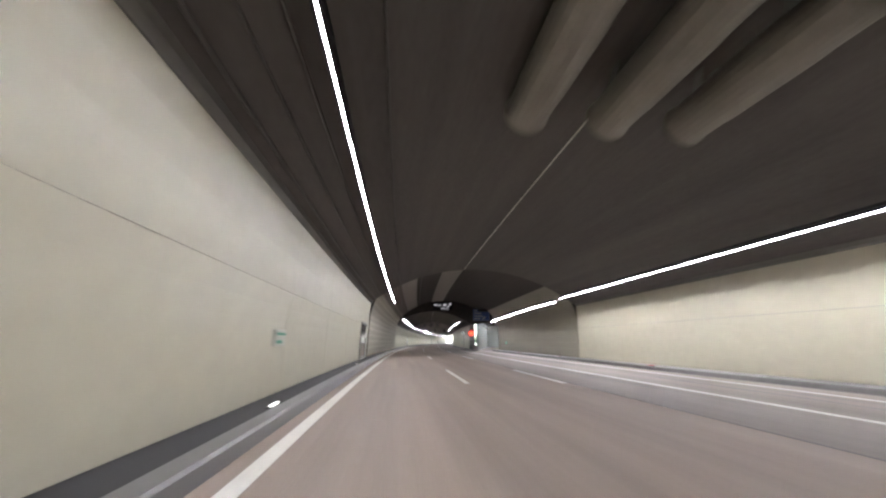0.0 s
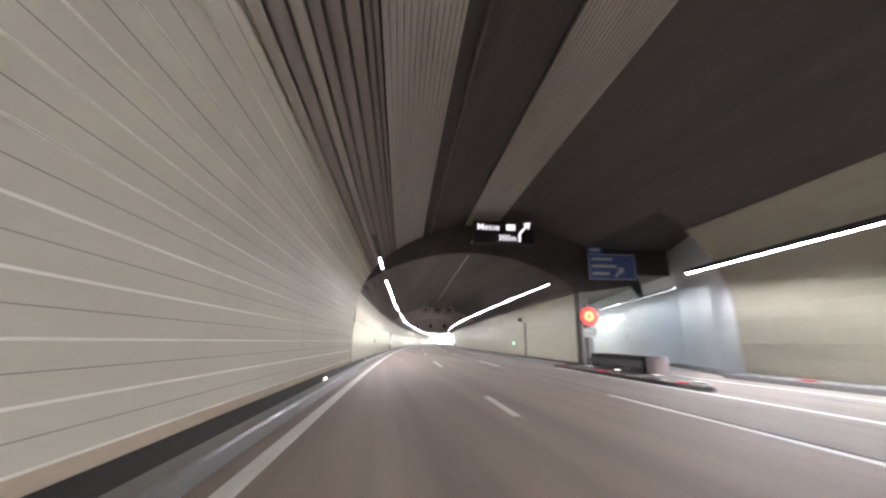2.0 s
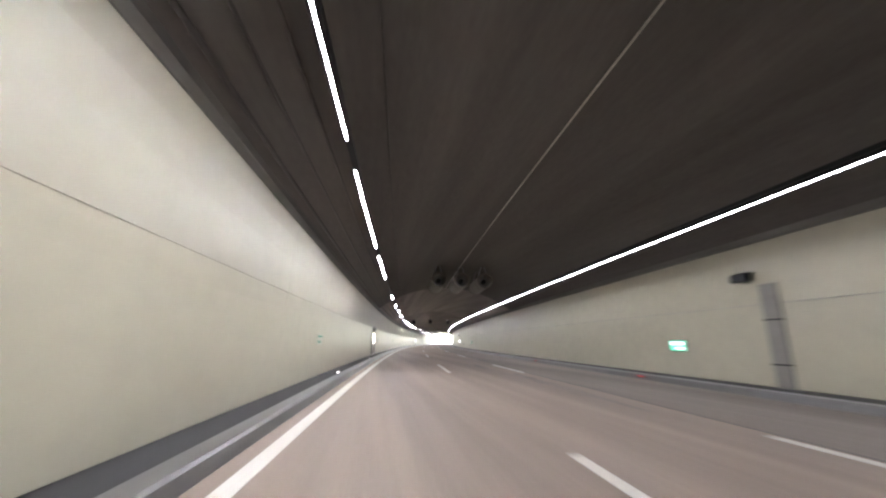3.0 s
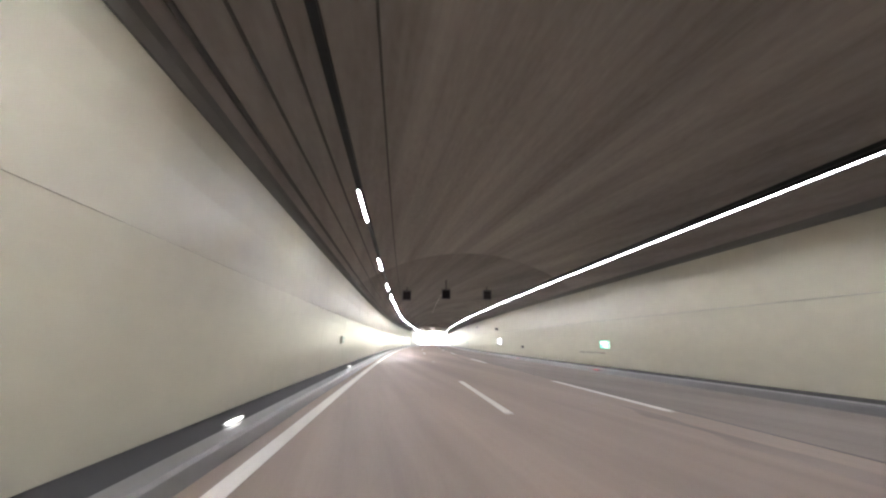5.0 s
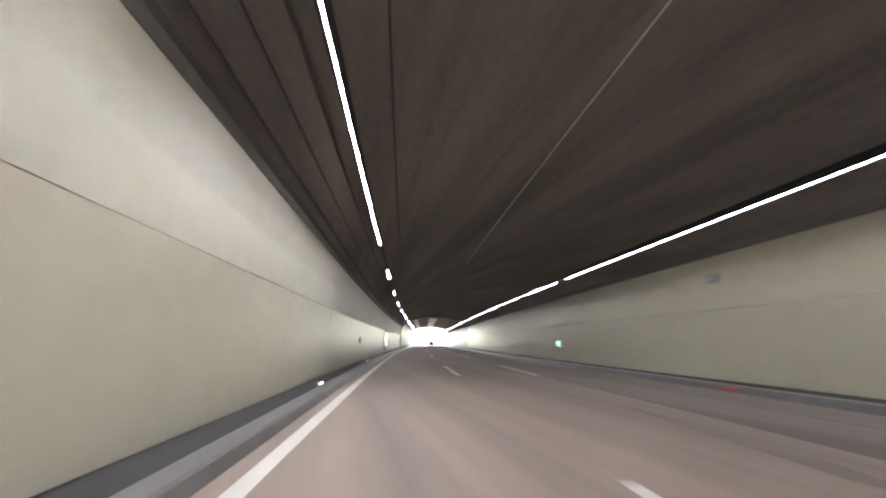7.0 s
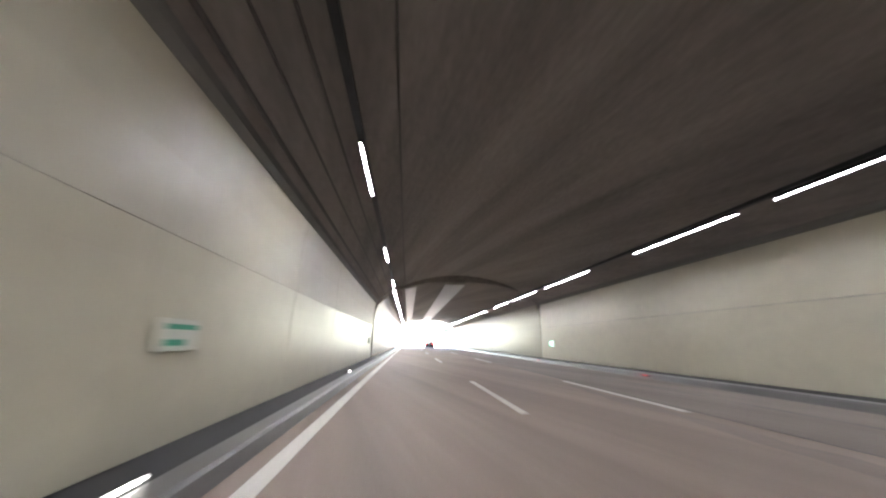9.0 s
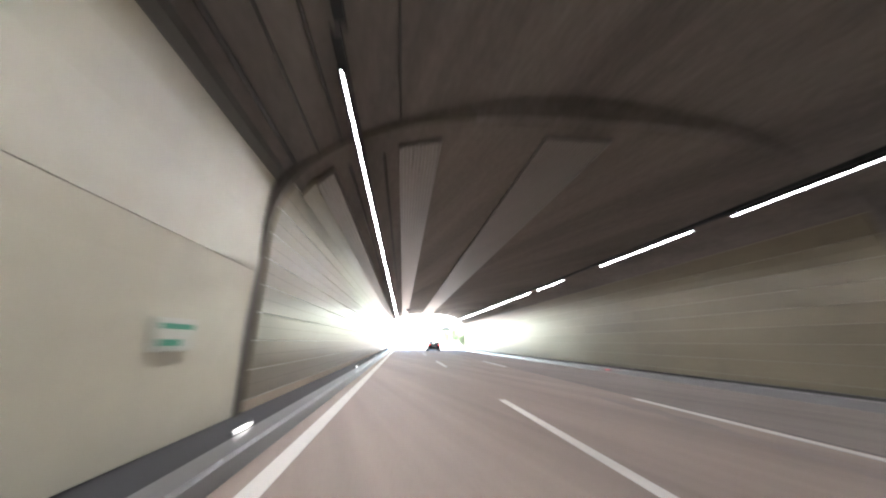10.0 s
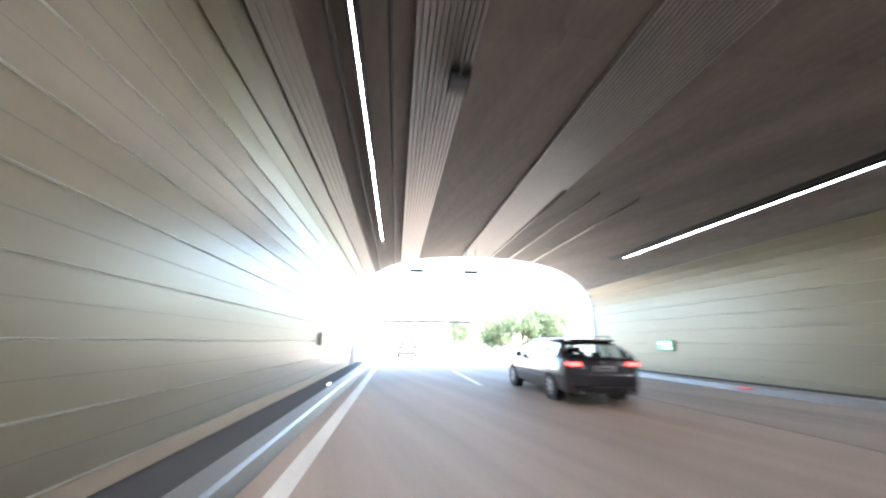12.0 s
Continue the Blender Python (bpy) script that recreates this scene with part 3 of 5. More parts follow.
# narrow boards between the pale wall boards and the ribbed band
# Board tones vary; the overall darkening stands in for poor light above the lamps.
SOFFIT_TONES = [material("soffit_board_" + n, c, 0.6, vary=0.3, scale=(1, 0.12, 1), fine=12, bump=0.15) for n, c in (("brown", (0.20, 0.168, 0.135)), ("dark", (0.105, 0.088, 0.074)), ("tan", (0.29, 0.25, 0.20)))]
_edges = [-0.36, -0.27, -0.22, -0.08, -0.03, 0.10, 0.15, 0.27, 0.33, 0.50, 0.56, 0.74, 0.80, 1.0]
for _i, (_a, _b) in enumerate(zip(_edges, _edges[1:])):
    _d = 0.05 if _i % 2 else 0.11
    _p = [(u, vault_z(u, LEFT, WIDE, 2.8, 8.4) - d) for u, d in ((_a, _d), (_b - 0.004, _d), (_b - 0.004, -0.02), (_a, -0.02))]
    part("soffit_board", sweep("soffit_board", _p, S_B1 + 0.05, S_A - 0.45, SOFFIT_TONES[1 if _i % 2 else (2 if _i in (0, 4) else 0)], 4.0), None, bpy.data.objects["ceiling_wide_vault"], "brown soffit board with shade in its colour")

ribbed_band("ceiling_wide_vault", 1.04, 2.57, WIDE, 8.4, S_B1, S_A - 0.4)
ribbed_band("ceiling_wide_vault", 5.08, 7.08, WIDE, 8.4, S_B1, S_A - 0.4)
_p = [(u, vault_z(u, LEFT, RIGHT, 2.8, 5.95) - d) for u, d in ((-0.80, 0.06), (-0.67, 0.06), (-0.545, 0.06), (-0.545, -0.02), (-0.67, -0.02), (-0.80, -0.02))]
part("soffit_board", sweep("soffit_board", _p, S_B2 + 0.4, S_OUT - 0.4, CLAD_MOUTH, 4.0), None, bpy.data.objects["ceiling_exit_vault"], "grey soffit board in the darkened cladding tone")
ribbed_band("ceiling_exit_vault", -0.54, -0.2, RIGHT, 5.95, S_B2 + 0.4, S_OUT - 0.5, 0.06, RIB_BROWN, 0.008)
ribbed_band("ceiling_exit_vault", 1.11, 2.06, RIGHT, 5.95, S_B2 + 0.4, S_OUT - 0.5, 0.08, RIB_COOL)
ribbed_band("ceiling_exit_vault", 4.42, 6.0, RIGHT, 5.95, S_B2 + 0.4, S_OUT - 0.5, 0.08, RIB_COOL)


def conduit(name, u, z, s0, s1, r, mat, label):
    pts = [(u + r * math.cos(a * math.pi / 4), z + r * math.sin(a * math.pi / 4)) for a in range(8)]
    return tagged(part(name, sweep(name, pts, s0, s1, mat, 4.0, smooth=True)), label, "conduit")


def tray(u, z, s0, s1, w=0.3, shift=None):
    pts = [(u - w / 2, z), (u + w / 2, z), (u + w / 2, z + 0.1), (u + w / 2 - 0.01, z + 0.1), (u + w / 2 - 0.01, z + 0.012), (u - w / 2 + 0.01, z + 0.012), (u - w / 2 + 0.01, z + 0.1), (u - w / 2, z + 0.1)]
    t = tagged(part("cable_tray", sweep("cable_tray", pts, s0, s1, DARK, 4.0, shift=shift)), "dark cable tray carrying the row of lamps", "cable tray")
    return t


def arch_z(u, u0, u1, z0, crown):
    c, h, r = (u0 + u1) / 2, (u1 - u0) / 2, crown - z0
    rad = (h * h + r * r) / (2 * r)
    return crown - rad + math.sqrt(rad * rad - (u - c) ** 2)


UL, ZL, UR, ZR, UX = 0.46, 4.90, 10.25, 4.76, 13.9
for _s0, _s1, _u1, _cr in ((S_BACK, S_B1 - 0.4, WIDE + 0.1, 7.1), (S_A + 0.4, S_B2 - 0.4, RIGHT + 0.1, 6.5)):
    for _u, _r in ((-0.75, 0.04), (-0.35, 0.025), (0.05, 0.027), (1.15, 0.022)):
        conduit("conduit", _u, arch_z(_u, LEFT - 0.1, _u1, Z_WALL, _cr) - 0.07, _s0, _s1, _r, CABLE, "dark cable conduit fixed under the vault")
    _c = 5.4 if _u1 < 13 else 6.2
    conduit("crown_cable", _c, arch_z(_c, LEFT - 0.1, _u1, Z_WALL, _cr) - 0.03, _s0, min(_s1, 104.0), 0.024, PAINT, "thin pale cable along the crown of the vault")
    if _s1 > 100:
        conduit("crown_cable", _c, arch_z(_c, LEFT - 0.1, _u1, Z_WALL, _cr) - 0.03, 150.0, 182.0, 0.022, PAINT, "thin pale cable along the crown of the vault")
    _g = [(LEFT - 0.06, Z_WALL - 0.10), (LEFT + 0.12, Z_WALL - 0.05), (LEFT + 0.2, Z_WALL + 0.05), (LEFT + 0.2, Z_WALL + 0.2), (LEFT - 0.06, Z_WALL + 0.2)]
    tagged(part("cornice", sweep("cornice", _g, _s0, _s1, CORNICE, 4.0)), "dark cornice above the pale wall panels", "cornice", kind="structure")
    _w = RIGHT if _u1 < 13 else WIDE
    _g = [(_w + 0.06, Z_WALL - 0.04), (_w - 0.22, Z_WALL + 0.06), (_w - 0.26, Z_WALL + 0.2), (_w + 0.06, Z_WALL + 0.2)]
    tagged(part("cornice", sweep("cornice", _g, _s0, _s1, CORNICE, 4.0)), "dark cornice above the pale wall panels", "cornice", kind="structure")
for _u in (0.80, 0.12):
    conduit("conduit", _u, vault_z(_u, LEFT, RIGHT, 2.8, 5.95) - 0.2, S_B2 + 0.4, S_OUT - 0.5, 0.035, CABLE, "dark cable conduit fixed under the vault")
tray(UL, ZL + 0.10, S_BACK, 37, 0.13)
tray(UL, ZL + 0.10, 58, 228.8, 0.13)
tray(UL - 0.08, ZL + 0.10, 228.9, 284, 0.13)
tray(UR, ZR + 0.10, S_A + 0.6, 285, 0.13)
tray(UX, ZR + 0.10, S_BACK, 29.0, 0.13)
tray(UX, 4.62, 29.2, 61.0, 0.13, lay)

for _u, _r, _m in ((0.92, 0.03, CABLE), (3.0, 0.04, CABLE)):
    conduit("conduit", _u, vault_z(_u, LEFT, WIDE, 2.8, 8.4) - 0.14, S_B1 + 0.1, S_A - 0.5, _r, _m, "dark cable conduit fixed under the vault" if _m is CABLE else "grey metal conduit fixed under the vault")

# dark rib where the smooth lining meets the boards
RIB_DARK = material("lining_rib_dark", (0.17, 0.15, 0.122), 0.6, vary=0.2)
_in = [(LEFT - 0.07, Z_WALK)] + oval(LEFT + 0.02, RIGHT - 0.02, 2.8, 5.90, p=2.6)[:20]
_out = [(LEFT - 0.15, Z_WALK)] + oval(LEFT - 0.04, RIGHT + 0.04, 2.8, 5.96, p=2.6)[:20]
tagged(part("lining_rib", sweep("lining_rib", _in + list(reversed(_out)), S_B2 - 0.30, S_B2 - 0.23, RIB_DARK)), "dark rib framing the change of tunnel lining", "trim", kind="structure")
# brown strip added for the soft shading between panel end and boards
_in = [(LEFT - 0.08, Z_WALK), (LEFT - 0.01, 2.4)] + [p for p in oval(LEFT + 0.01, WIDE - 0.01, 2.8, 8.39, p=2.0)[:20] if 2.8 <= p[1] < 5.4 and p[0] < 3]
_out = [(x - 0.09, z + (0.07 if z > 2.9 else 0)) for x, z in _in]
tagged(part("lining_rib", sweep("lining_rib", _in + list(reversed(_out)), S_B1 - 0.34, S_B1 - 0.03, RIB_DARK)), "brown strip with shade in its colour at the change of tunnel lining", "trim", kind="structure")
for _u in (5.95, 7.0, 8.3):
    conduit("conduit", _u, vault_z(_u, LEFT, RIGHT, 2.8, 5.95) - 0.16, 280, S_OUT - 0.5, 0.045, RIB, "grey metal conduit fixed under the vault")
_t = thing("cross_beam", at(274.2, 0, 0), "thin dark steel cross beam under the vault", "beam")
part("bar", boxed(0.9, 8.2, -0.012, 0.012, 5.47, 5.495, 0.003), RISER, _t)
for _u in (1.1, 3.2, 5.6, 8.0):
    part("drop_rod", boxed(_u - 0.008, _u + 0.008, -0.008, 0.008, 5.49, vault_z(_u, LEFT, RIGHT, 2.8, 5.95) - 0.0), DARK, _t)
_t = thing("junction_box", at(275.0, 1.85, 5.28), "small dark box fixed under the vault", "junction box")
part("case", boxed(-0.16, 0.16, -0.22, 0.22, 0, 0.2, 0.02), DARK, _t)
part("stem", boxed(-0.03, 0.03, -0.03, 0.03, 0.2, 0.42), DARK, _t)
part("gland", tube(bmesh.new(), (0.0, -0.22, 0.1), (0.0, -0.28, 0.1), 0.03), STEEL, _t)

# ---- lamps ----


def lamp_model(length, left=0.075, right=0.075):
    """A slim tunnel luminaire: housing, end caps and glowing diffuser. y runs along it."""
    hb = bmesh.new()
    box(hb, -0.07, 0.07, 0, length, 0.0, 0.085, 0.012)
    # thin unseen side blades, added to steer where the light falls
    box(hb, -0.029, -0.025, 0, length, -left, 0.004)
    box(hb, 0.025, 0.029, 0, length, -right, 0.004)
    db = bmesh.new()
    box(db, -0.0135, 0.0135, 0.02, length - 0.02, -0.006, 0.004, 0.002)
    return hb, db


LAMP_FIRST = {}
# added light-shaping shields: reach below the housing, towards the wall and towards the road
ROAD_RIGHT, ROAD_LEFT = (0.0160, 0.007), (0.007, 0.0235)


def lamps(u, z, s0, s1, group, led=LED, shift=None, skirts=(0.03, 0.03), tilt=0.0):
    n = max(1, int(round((s1 - s0) / 2.4)))
    ln = (s1 - s0) / n
    key = (round(ln, 2), led.name, skirts)
    for i in range(n):
        s = s0 + i * ln
        m = at(s, u + (shift(s) if shift else 0), z, -math.degrees(math.atan((shift(s + ln) - shift(s)) / ln)) if shift else 0) @ pose(0, 0, 0, 0, tilt, 0)
        if key in LAMP_FIRST:
            copy_thing(LAMP_FIRST[key], m)["group"] = group
            continue
        hb, db = lamp_model(ln - 0.01, *skirts)
        t = thing("tunnel_lamp", m, "slim grey tunnel lamp with a glowing white diffuser", "lamp", group)
        part("housing", hb, DARK, t)
        part("diffuser", db, led, t, "glowing white diffuser")
        LAMP_FIRST[key] = t


for a, b in ((S_BACK, 32.6), (33.7, 36.0), (61.3, 63.7), (67.5, 73.7), (75.1, 81.8), (83.3, 89.2), (142.0, 171.3)):
    lamps(UL, ZL, a, b, "left row of lamps", LED_LEFT, skirts=ROAD_RIGHT, tilt=-8.0)
lamps(UL - 0.08, ZL, 229.5, 283.0, "left row of lamps", LED_MOUTH, skirts=(0.0185, 0.007), tilt=-7.0)
for k in range(6):
    lamps(UL, ZL, 97.6 + 7.85 * k, 100.0 + 7.85 * k, "left row of lamps", LED_LEFT, skirts=ROAD_RIGHT, tilt=-8.0)
for k in range(7):
    lamps(UL, ZL, 176.8 + 8.03 * k, 179.2 + 8.03 * k, "left row of lamps", LED_LEFT_FAR, skirts=ROAD_RIGHT, tilt=-8.0)
for a, b in ((66.6, 177.3), (178.6, 185.5), (186.4, 192.3), (193.6, 200.5), (201.7, 210.1), (211.3, 216.0), (219.8, 226.0), (227.7, 233.8), (235.3, 241.0), (245.0, 249.2), (250.6, 284.0)):
    lamps(UR, ZR, a, b, "right row of lamps", LED_RIGHT if a < 232 else LED_MOUTH_RIGHT, skirts=ROAD_LEFT, tilt=4.0)
lamps(UX, ZR, S_BACK, 29.0, "exit lane lamps", LED_EXIT, None, (0.007, 0.031))
lamps(UX, 4.52, 29.0, 61.0, "exit lane lamps", LED_LAY, lay, (0.007, 0.0245), 17.0)
lamps(15.0, 4.42, 64.9, 74.5, "exit ramp lamps", LED_RAMP, veer)
lamps(15.0, 4.42, 74.6, 98.0, "exit ramp lamps", LED_RAMP_FAR, veer)
lamps(13.2, 4.5, 78.0, 98.0, "exit ramp lamps", LED_RAMP_FAR, veer_left)

# ---- guide lights on the kerbs ----
_gw = glow("guide_light_white", (1.0, 0.98, 0.95), 0.5)
_gr = glow("guide_light_red", (1.0, 0.10, 0.08), 0.075)


def guide(m, mat, label, group, side):
    """A slim light bar, half a metre long, with a lens along its road side."""
    t = thing("guide_light", m, label, "guide light", group)
    part("casing", boxed(-0.035, 0.035, -0.24, 0.24, 0, 0.045, 0.01), DARK, t)
    part("lens", boxed(min(0, side * 0.04), max(0, side * 0.04), -0.21, 0.21, 0.02, 0.049, 0.004), mat, t, "glowing lens")
    return t


GUIDES = [20.0 + 12.425 * k for k in range(-6, 22)]
_g1 = guide(at(GUIDES[0], -0.78, Z_WALK), _gw, "small white guide light on the kerb", "white guide lights", 1)
for _s in GUIDES[1:]:
    _s += float(np.interp(_s, [20, 82, 131, 144, 206, 219, 231, 268], [0, 0.3, -1.1, -0.6, -0.4, -0.9, -0.6, 0]))
    copy_thing(_g1, at(_s, -0.78, Z_WALK))
    if 66 < _s < 285:
        _u = 10.965 + kerb_shift(_s)
        if _s < 80:
            _g2 = guide(at(_s - 0.75, _u, 0.08), _gr, "small red guide light on the kerb", "red guide lights", -1)
        else:
            copy_thing(_g2, at(_s - 0.75, _u, 0.08))

for _s, _u, _src in ((61.2, 10.25, 2), (56.4, 10.3, 2), (65.6, 10.35, 2), (56.5, 10.9, 1), (58.9, 11.2, 1), (61.6, 11.15, 1), (64.2, 11.15, 1)):
    copy_thing(_g2 if _src == 2 else _g1, at(_s, _u, 0.13))
for k in range(0, 8):
    copy_thing(_g2, at(-30 + 12.33 * k, 14.62, Z_WALK))

# ---- signs ----
SIGN_GREEN = glow("sign_green_lit", (0.10, 0.85, 0.5), 0.0628)
SIGN_WHITE = glow("sign_white_lit", (0.75, 1.0, 0.9), 0.136)
GREEN = material("sign_green", (0.03, 0.28, 0.16), 0.4, vary=0.05)
WHITE = material("sign_white", (0.6, 0.61, 0.57), 0.4, vary=0.05)
SIGN_PALE = material("sign_pale", (0.56, 0.56, 0.47), 0.35, vary=0.08)
BLUE = material("sign_blue", (0.09, 0.14, 0.36), 0.35, vary=0.08)
PURPLE = material("box_dark", (0.10, 0.09, 0.105), 0.5, vary=0.1)


def wall_sign(s, u, z, side, lit, label, group, w=0.6, h=0.38):
    """An escape route sign on the wall. side: 1 on the left wall."""
    t = thing("escape_sign", at(s, u, z), label, "sign", group)
    x = 0.0
    part("sign_box", boxed(min(0, 0.07 * side), max(0, 0.07 * side), -w / 2, w / 2, -h / 2, h / 2, 0.008), DARK if lit else SIGN_PALE, t)
    f0, f1 = 0.071 * side, 0.078 * side
    g, wh = (SIGN_GREEN, SIGN_WHITE) if lit else (GREEN, SIGN_PALE)
    part("sign_face", boxed(min(f0, f1), max(f0, f1), -w / 2 + 0.02, w / 2 - 0.02, -h / 2 + 0.02, h / 2 - 0.02), g if lit else wh, t, "green sign face" if lit else "white sign face")
    f2 = 0.082 * side
    ink = wh if lit else g
    part("band", boxed(min(f1, f2), max(f1, f2), -w / 2 + 0.05, w / 2 - 0.05, 0.02 if lit else 0.06, h / 2 - 0.06), ink, t, "band of unreadable signs")
    part("band", boxed(min(f1, f2), max(f1, f2), -w / 2 + 0.05, w / 2 - 0.28, -h / 2 + 0.06, -0.05), ink, t, "band of unreadable signs")
    return t


for s in (9.0, 28.7, 80.9, 106.0, 131.3, 155.2, 181.0, 207.2, 229.55, 281.8):
    wall_sign(s, LEFT - (0.112 if s < S_B2 else 0.05), 1.40, 1, False, "white and green escape route sign on the tunnel wall", "escape signs on the left wall", 0.72, 0.36)
for s, u in ((54.0, WIDE), (80.8, RIGHT), (131.0, RIGHT), (182.8, RIGHT), (229.35, RIGHT), (284.4, RIGHT)):
    wall_sign(s, u - (0.1 if u < 13 and s < S_B2 else 0.012), 1.26, -1, True, "glowing green escape route sign on the tunnel wall", "lit escape signs on the right wall", 0.85, 0.40)

# emergency call box with a lit face, and a lamp above it
_t = thing("call_box", at(153.6, RIGHT - 0.1, 1.05), "dark emergency call box with a lit white face", "call box")
part("case", boxed(-0.28, 0, -0.45, 0.45, 0, 0.72, 0.02), PURPLE, _t)
part("lit_face", boxed(-0.25, 0.0, -0.47, -0.452, 0.14, 0.64), glow("call_box_face", (0.95, 0.92, 1.0), 0.168), _t, "glowing white face")
part("lit_face", boxed(-0.292, -0.281, -0.32, 0.32, 0.14, 0.64), glow("call_box_side", (0.95, 0.9, 1.0), 0.14), _t, "glowing white face")
for _k in range(4):
    part("mark", boxed(-0.298, -0.2925, -0.24 + 0.14 * _k, -0.18 + 0.14 * _k, 0.3, 0.42), PURPLE, _t)
for _k in range(4):
    part("mark", boxed(-0.225 + 0.055 * _k, -0.195 + 0.055 * _k, -0.478, -0.4705, 0.3, 0.42), PURPLE, _t)
for _s in (154.2, 77.5):
    _t = thing("wall_camera", at(_s, RIGHT - 0.09, 2.6 if _s > 100 else 3.1), "small dark surveillance camera on a wall bracket", "camera")
    part("bracket", tube(bmesh.new(), (0.02, 0, 0), (-0.3, 0, 0.05), 0.03), DARK, _t)
    part("camera_body", boxed(-0.42, -0.2, -0.3, 0.2, 0.02, 0.24, 0.03), DARK, _t)
    part("hood", boxed(-0.44, -0.18, -0.38, 0.1, 0.24, 0.262, 0.005), DARK, _t)




_t = thing("wall_box", at(169.0, RIGHT - 0.1, 3.35), "small grey junction box on the tunnel wall", "junction box")
part("case", boxed(-0.14, 0.02, -0.2, 0.2, 0, 0.26, 0.015), RISER, _t)
part("lid", boxed(-0.152, -0.139, -0.17, 0.17, 0.03, 0.23, 0.004), STEEL, _t)


_t = thing("socket_box", at(145.0, RIGHT - 0.125, 0.86), "small dark socket box low on the tunnel wall", "socket box")
part("case", boxed(-0.11, 0.0, -0.17, 0.17, 0, 0.2, 0.015), PURPLE, _t)
part("lid", boxed(-0.122, -0.109, -0.14, 0.14, 0.03, 0.17, 0.004), RISER, _t)
_rnd = random.Random(5)
_lo = [place(131.1 + 0.2 * i, RIGHT - 0.14, 0.79 + _rnd.uniform(-0.02, 0.03)) for i in range(15)]
_hi = [place(131.1 + 0.2 * i, RIGHT - 0.14, 0.90 + _rnd.uniform(-0.04, 0.02)) for i in range(15)]
_scuff = part("wall_scuff", mesh_of("wall_scuff", _lo + _hi, [(i, i + 1, 16 + i, 15 + i) for i in range(14)], material("scuff_grey", (0.30, 0.285, 0.235), 0.6, vary=0.4, scale=(1, 1.5, 3), fine=10)))
tagged(_scuff, "long grey scuff mark on the wall panels", "scuff mark", kind="structure")


def downpipe(s, top):
    t = thing("cable_riser", at(s, RIGHT - 0.1, Z_WALK), "grey cable riser with a cover on the wall", "cable duct")
    part("duct", boxed(-0.1, 0.04, -0.24, 0.24, 0, top - Z_WALK, 0.01), RISER, t)
    part("clip", boxed(-0.115, 0.04, -0.26, 0.26, 0.6, 0.64), DARK, t)
    part("clip", boxed(-0.115, 0.04, -0.26, 0.26, 1.8, 1.84), DARK, t)


downpipe(76.9, 3.0)

# doors on the left wall


def steel_door(name, s, u, label):
    t = thing(name, at(s, u, Z_WALK), label, "door", kind="structure")
    part("frame_post", boxed(-0.03, 0.07, -1.32, -1.22, 0, 2.25, 0.01), RISER, t)
    part("frame_post", boxed(-0.03, 0.07, 1.22, 1.32, 0, 2.25, 0.01), RISER, t)
    part("frame_head", boxed(-0.03, 0.10, -1.40, 1.40, 2.25, 2.40, 0.012), RISER, t)
    part("track_cover", boxed(0.0, 0.16, -1.3, 1.3, 2.16, 2.24, 0.01), DARK, t, "dark door track")
    for y0, y1, h in ((-1.215, -0.005, -0.12), (0.005, 1.215, 0.12)):
        lf = part("leaf", boxed(-0.02, 0.05, y0, y1, 0.01, 2.245, 0.008), DOOR, t)
        part("handle", tube(bmesh.new(), (0.10, h - 0.07, 1.05), (0.10, h + 0.07, 1.05), 0.014), STEEL, lf)
        part("glazing", boxed(0.051, 0.056, y0 + 0.09, y1 - 0.09, 0.12, 2.15), DOOR_GLASS, lf, "grey-green glossy glazing")
        e = y0 if y0 < -1 else y1
        part("hinge", tube(bmesh.new(), (0.055, e, 0.3), (0.055, e, 0.45), 0.016), STEEL, lf)
        part("hinge", tube(bmesh.new(), (0.055, e, 1.8), (0.055, e, 1.95), 0.016), STEEL, lf)


DOOR = material("door_grey_beige", (0.40, 0.38, 0.315), 0.4, vary=0.12)
DOOR_GLASS = material("door_glazing", (0.25, 0.255, 0.225), 0.07, spec=0.9, coat=1.0, vary=0.06)
steel_door("door_1", 26.2, LEFT - 0.075, "closed grey-beige double escape door with glossy glazing in a grey frame")
steel_door("door_2", 102.0, LEFT - 0.075, "closed grey-beige double escape door with glossy glazing in a grey frame")
steel_door("door_3", 201.6, LEFT - 0.075, "closed grey-beige double escape door with glossy glazing in a grey frame")

# ---- message sign on the cross wall ----
_t = thing("message_sign", at(64.4, 6.9, 6.5), "black electronic message sign with glowing white letters", "message sign")
part("sign_case", boxed(-1.66, 1.66, -0.3, 0.3, 0.07, 1.3, 0.03), material("case_black", (0.015, 0.015, 0.016), 0.8, vary=0.1), _t)
part("sign_screen", boxed(-1.6, 1.6, -0.32, -0.298, 0.12, 1.26), material("screen_black", (0.012, 0.012, 0.014), 0.3, vary=0.1), _t, "black display screen")
part("hanger", boxed(-1.5, -1.42, 0.3, 1.7, 0.5, 0.6), STEEL, _t)
part("hanger", boxed(1.42, 1.5, 0.3, 1.7, 0.5, 0.6), STEEL, _t)
LETTER = glow("letter_white", (0.95, 0.93, 1.0), 0.055)


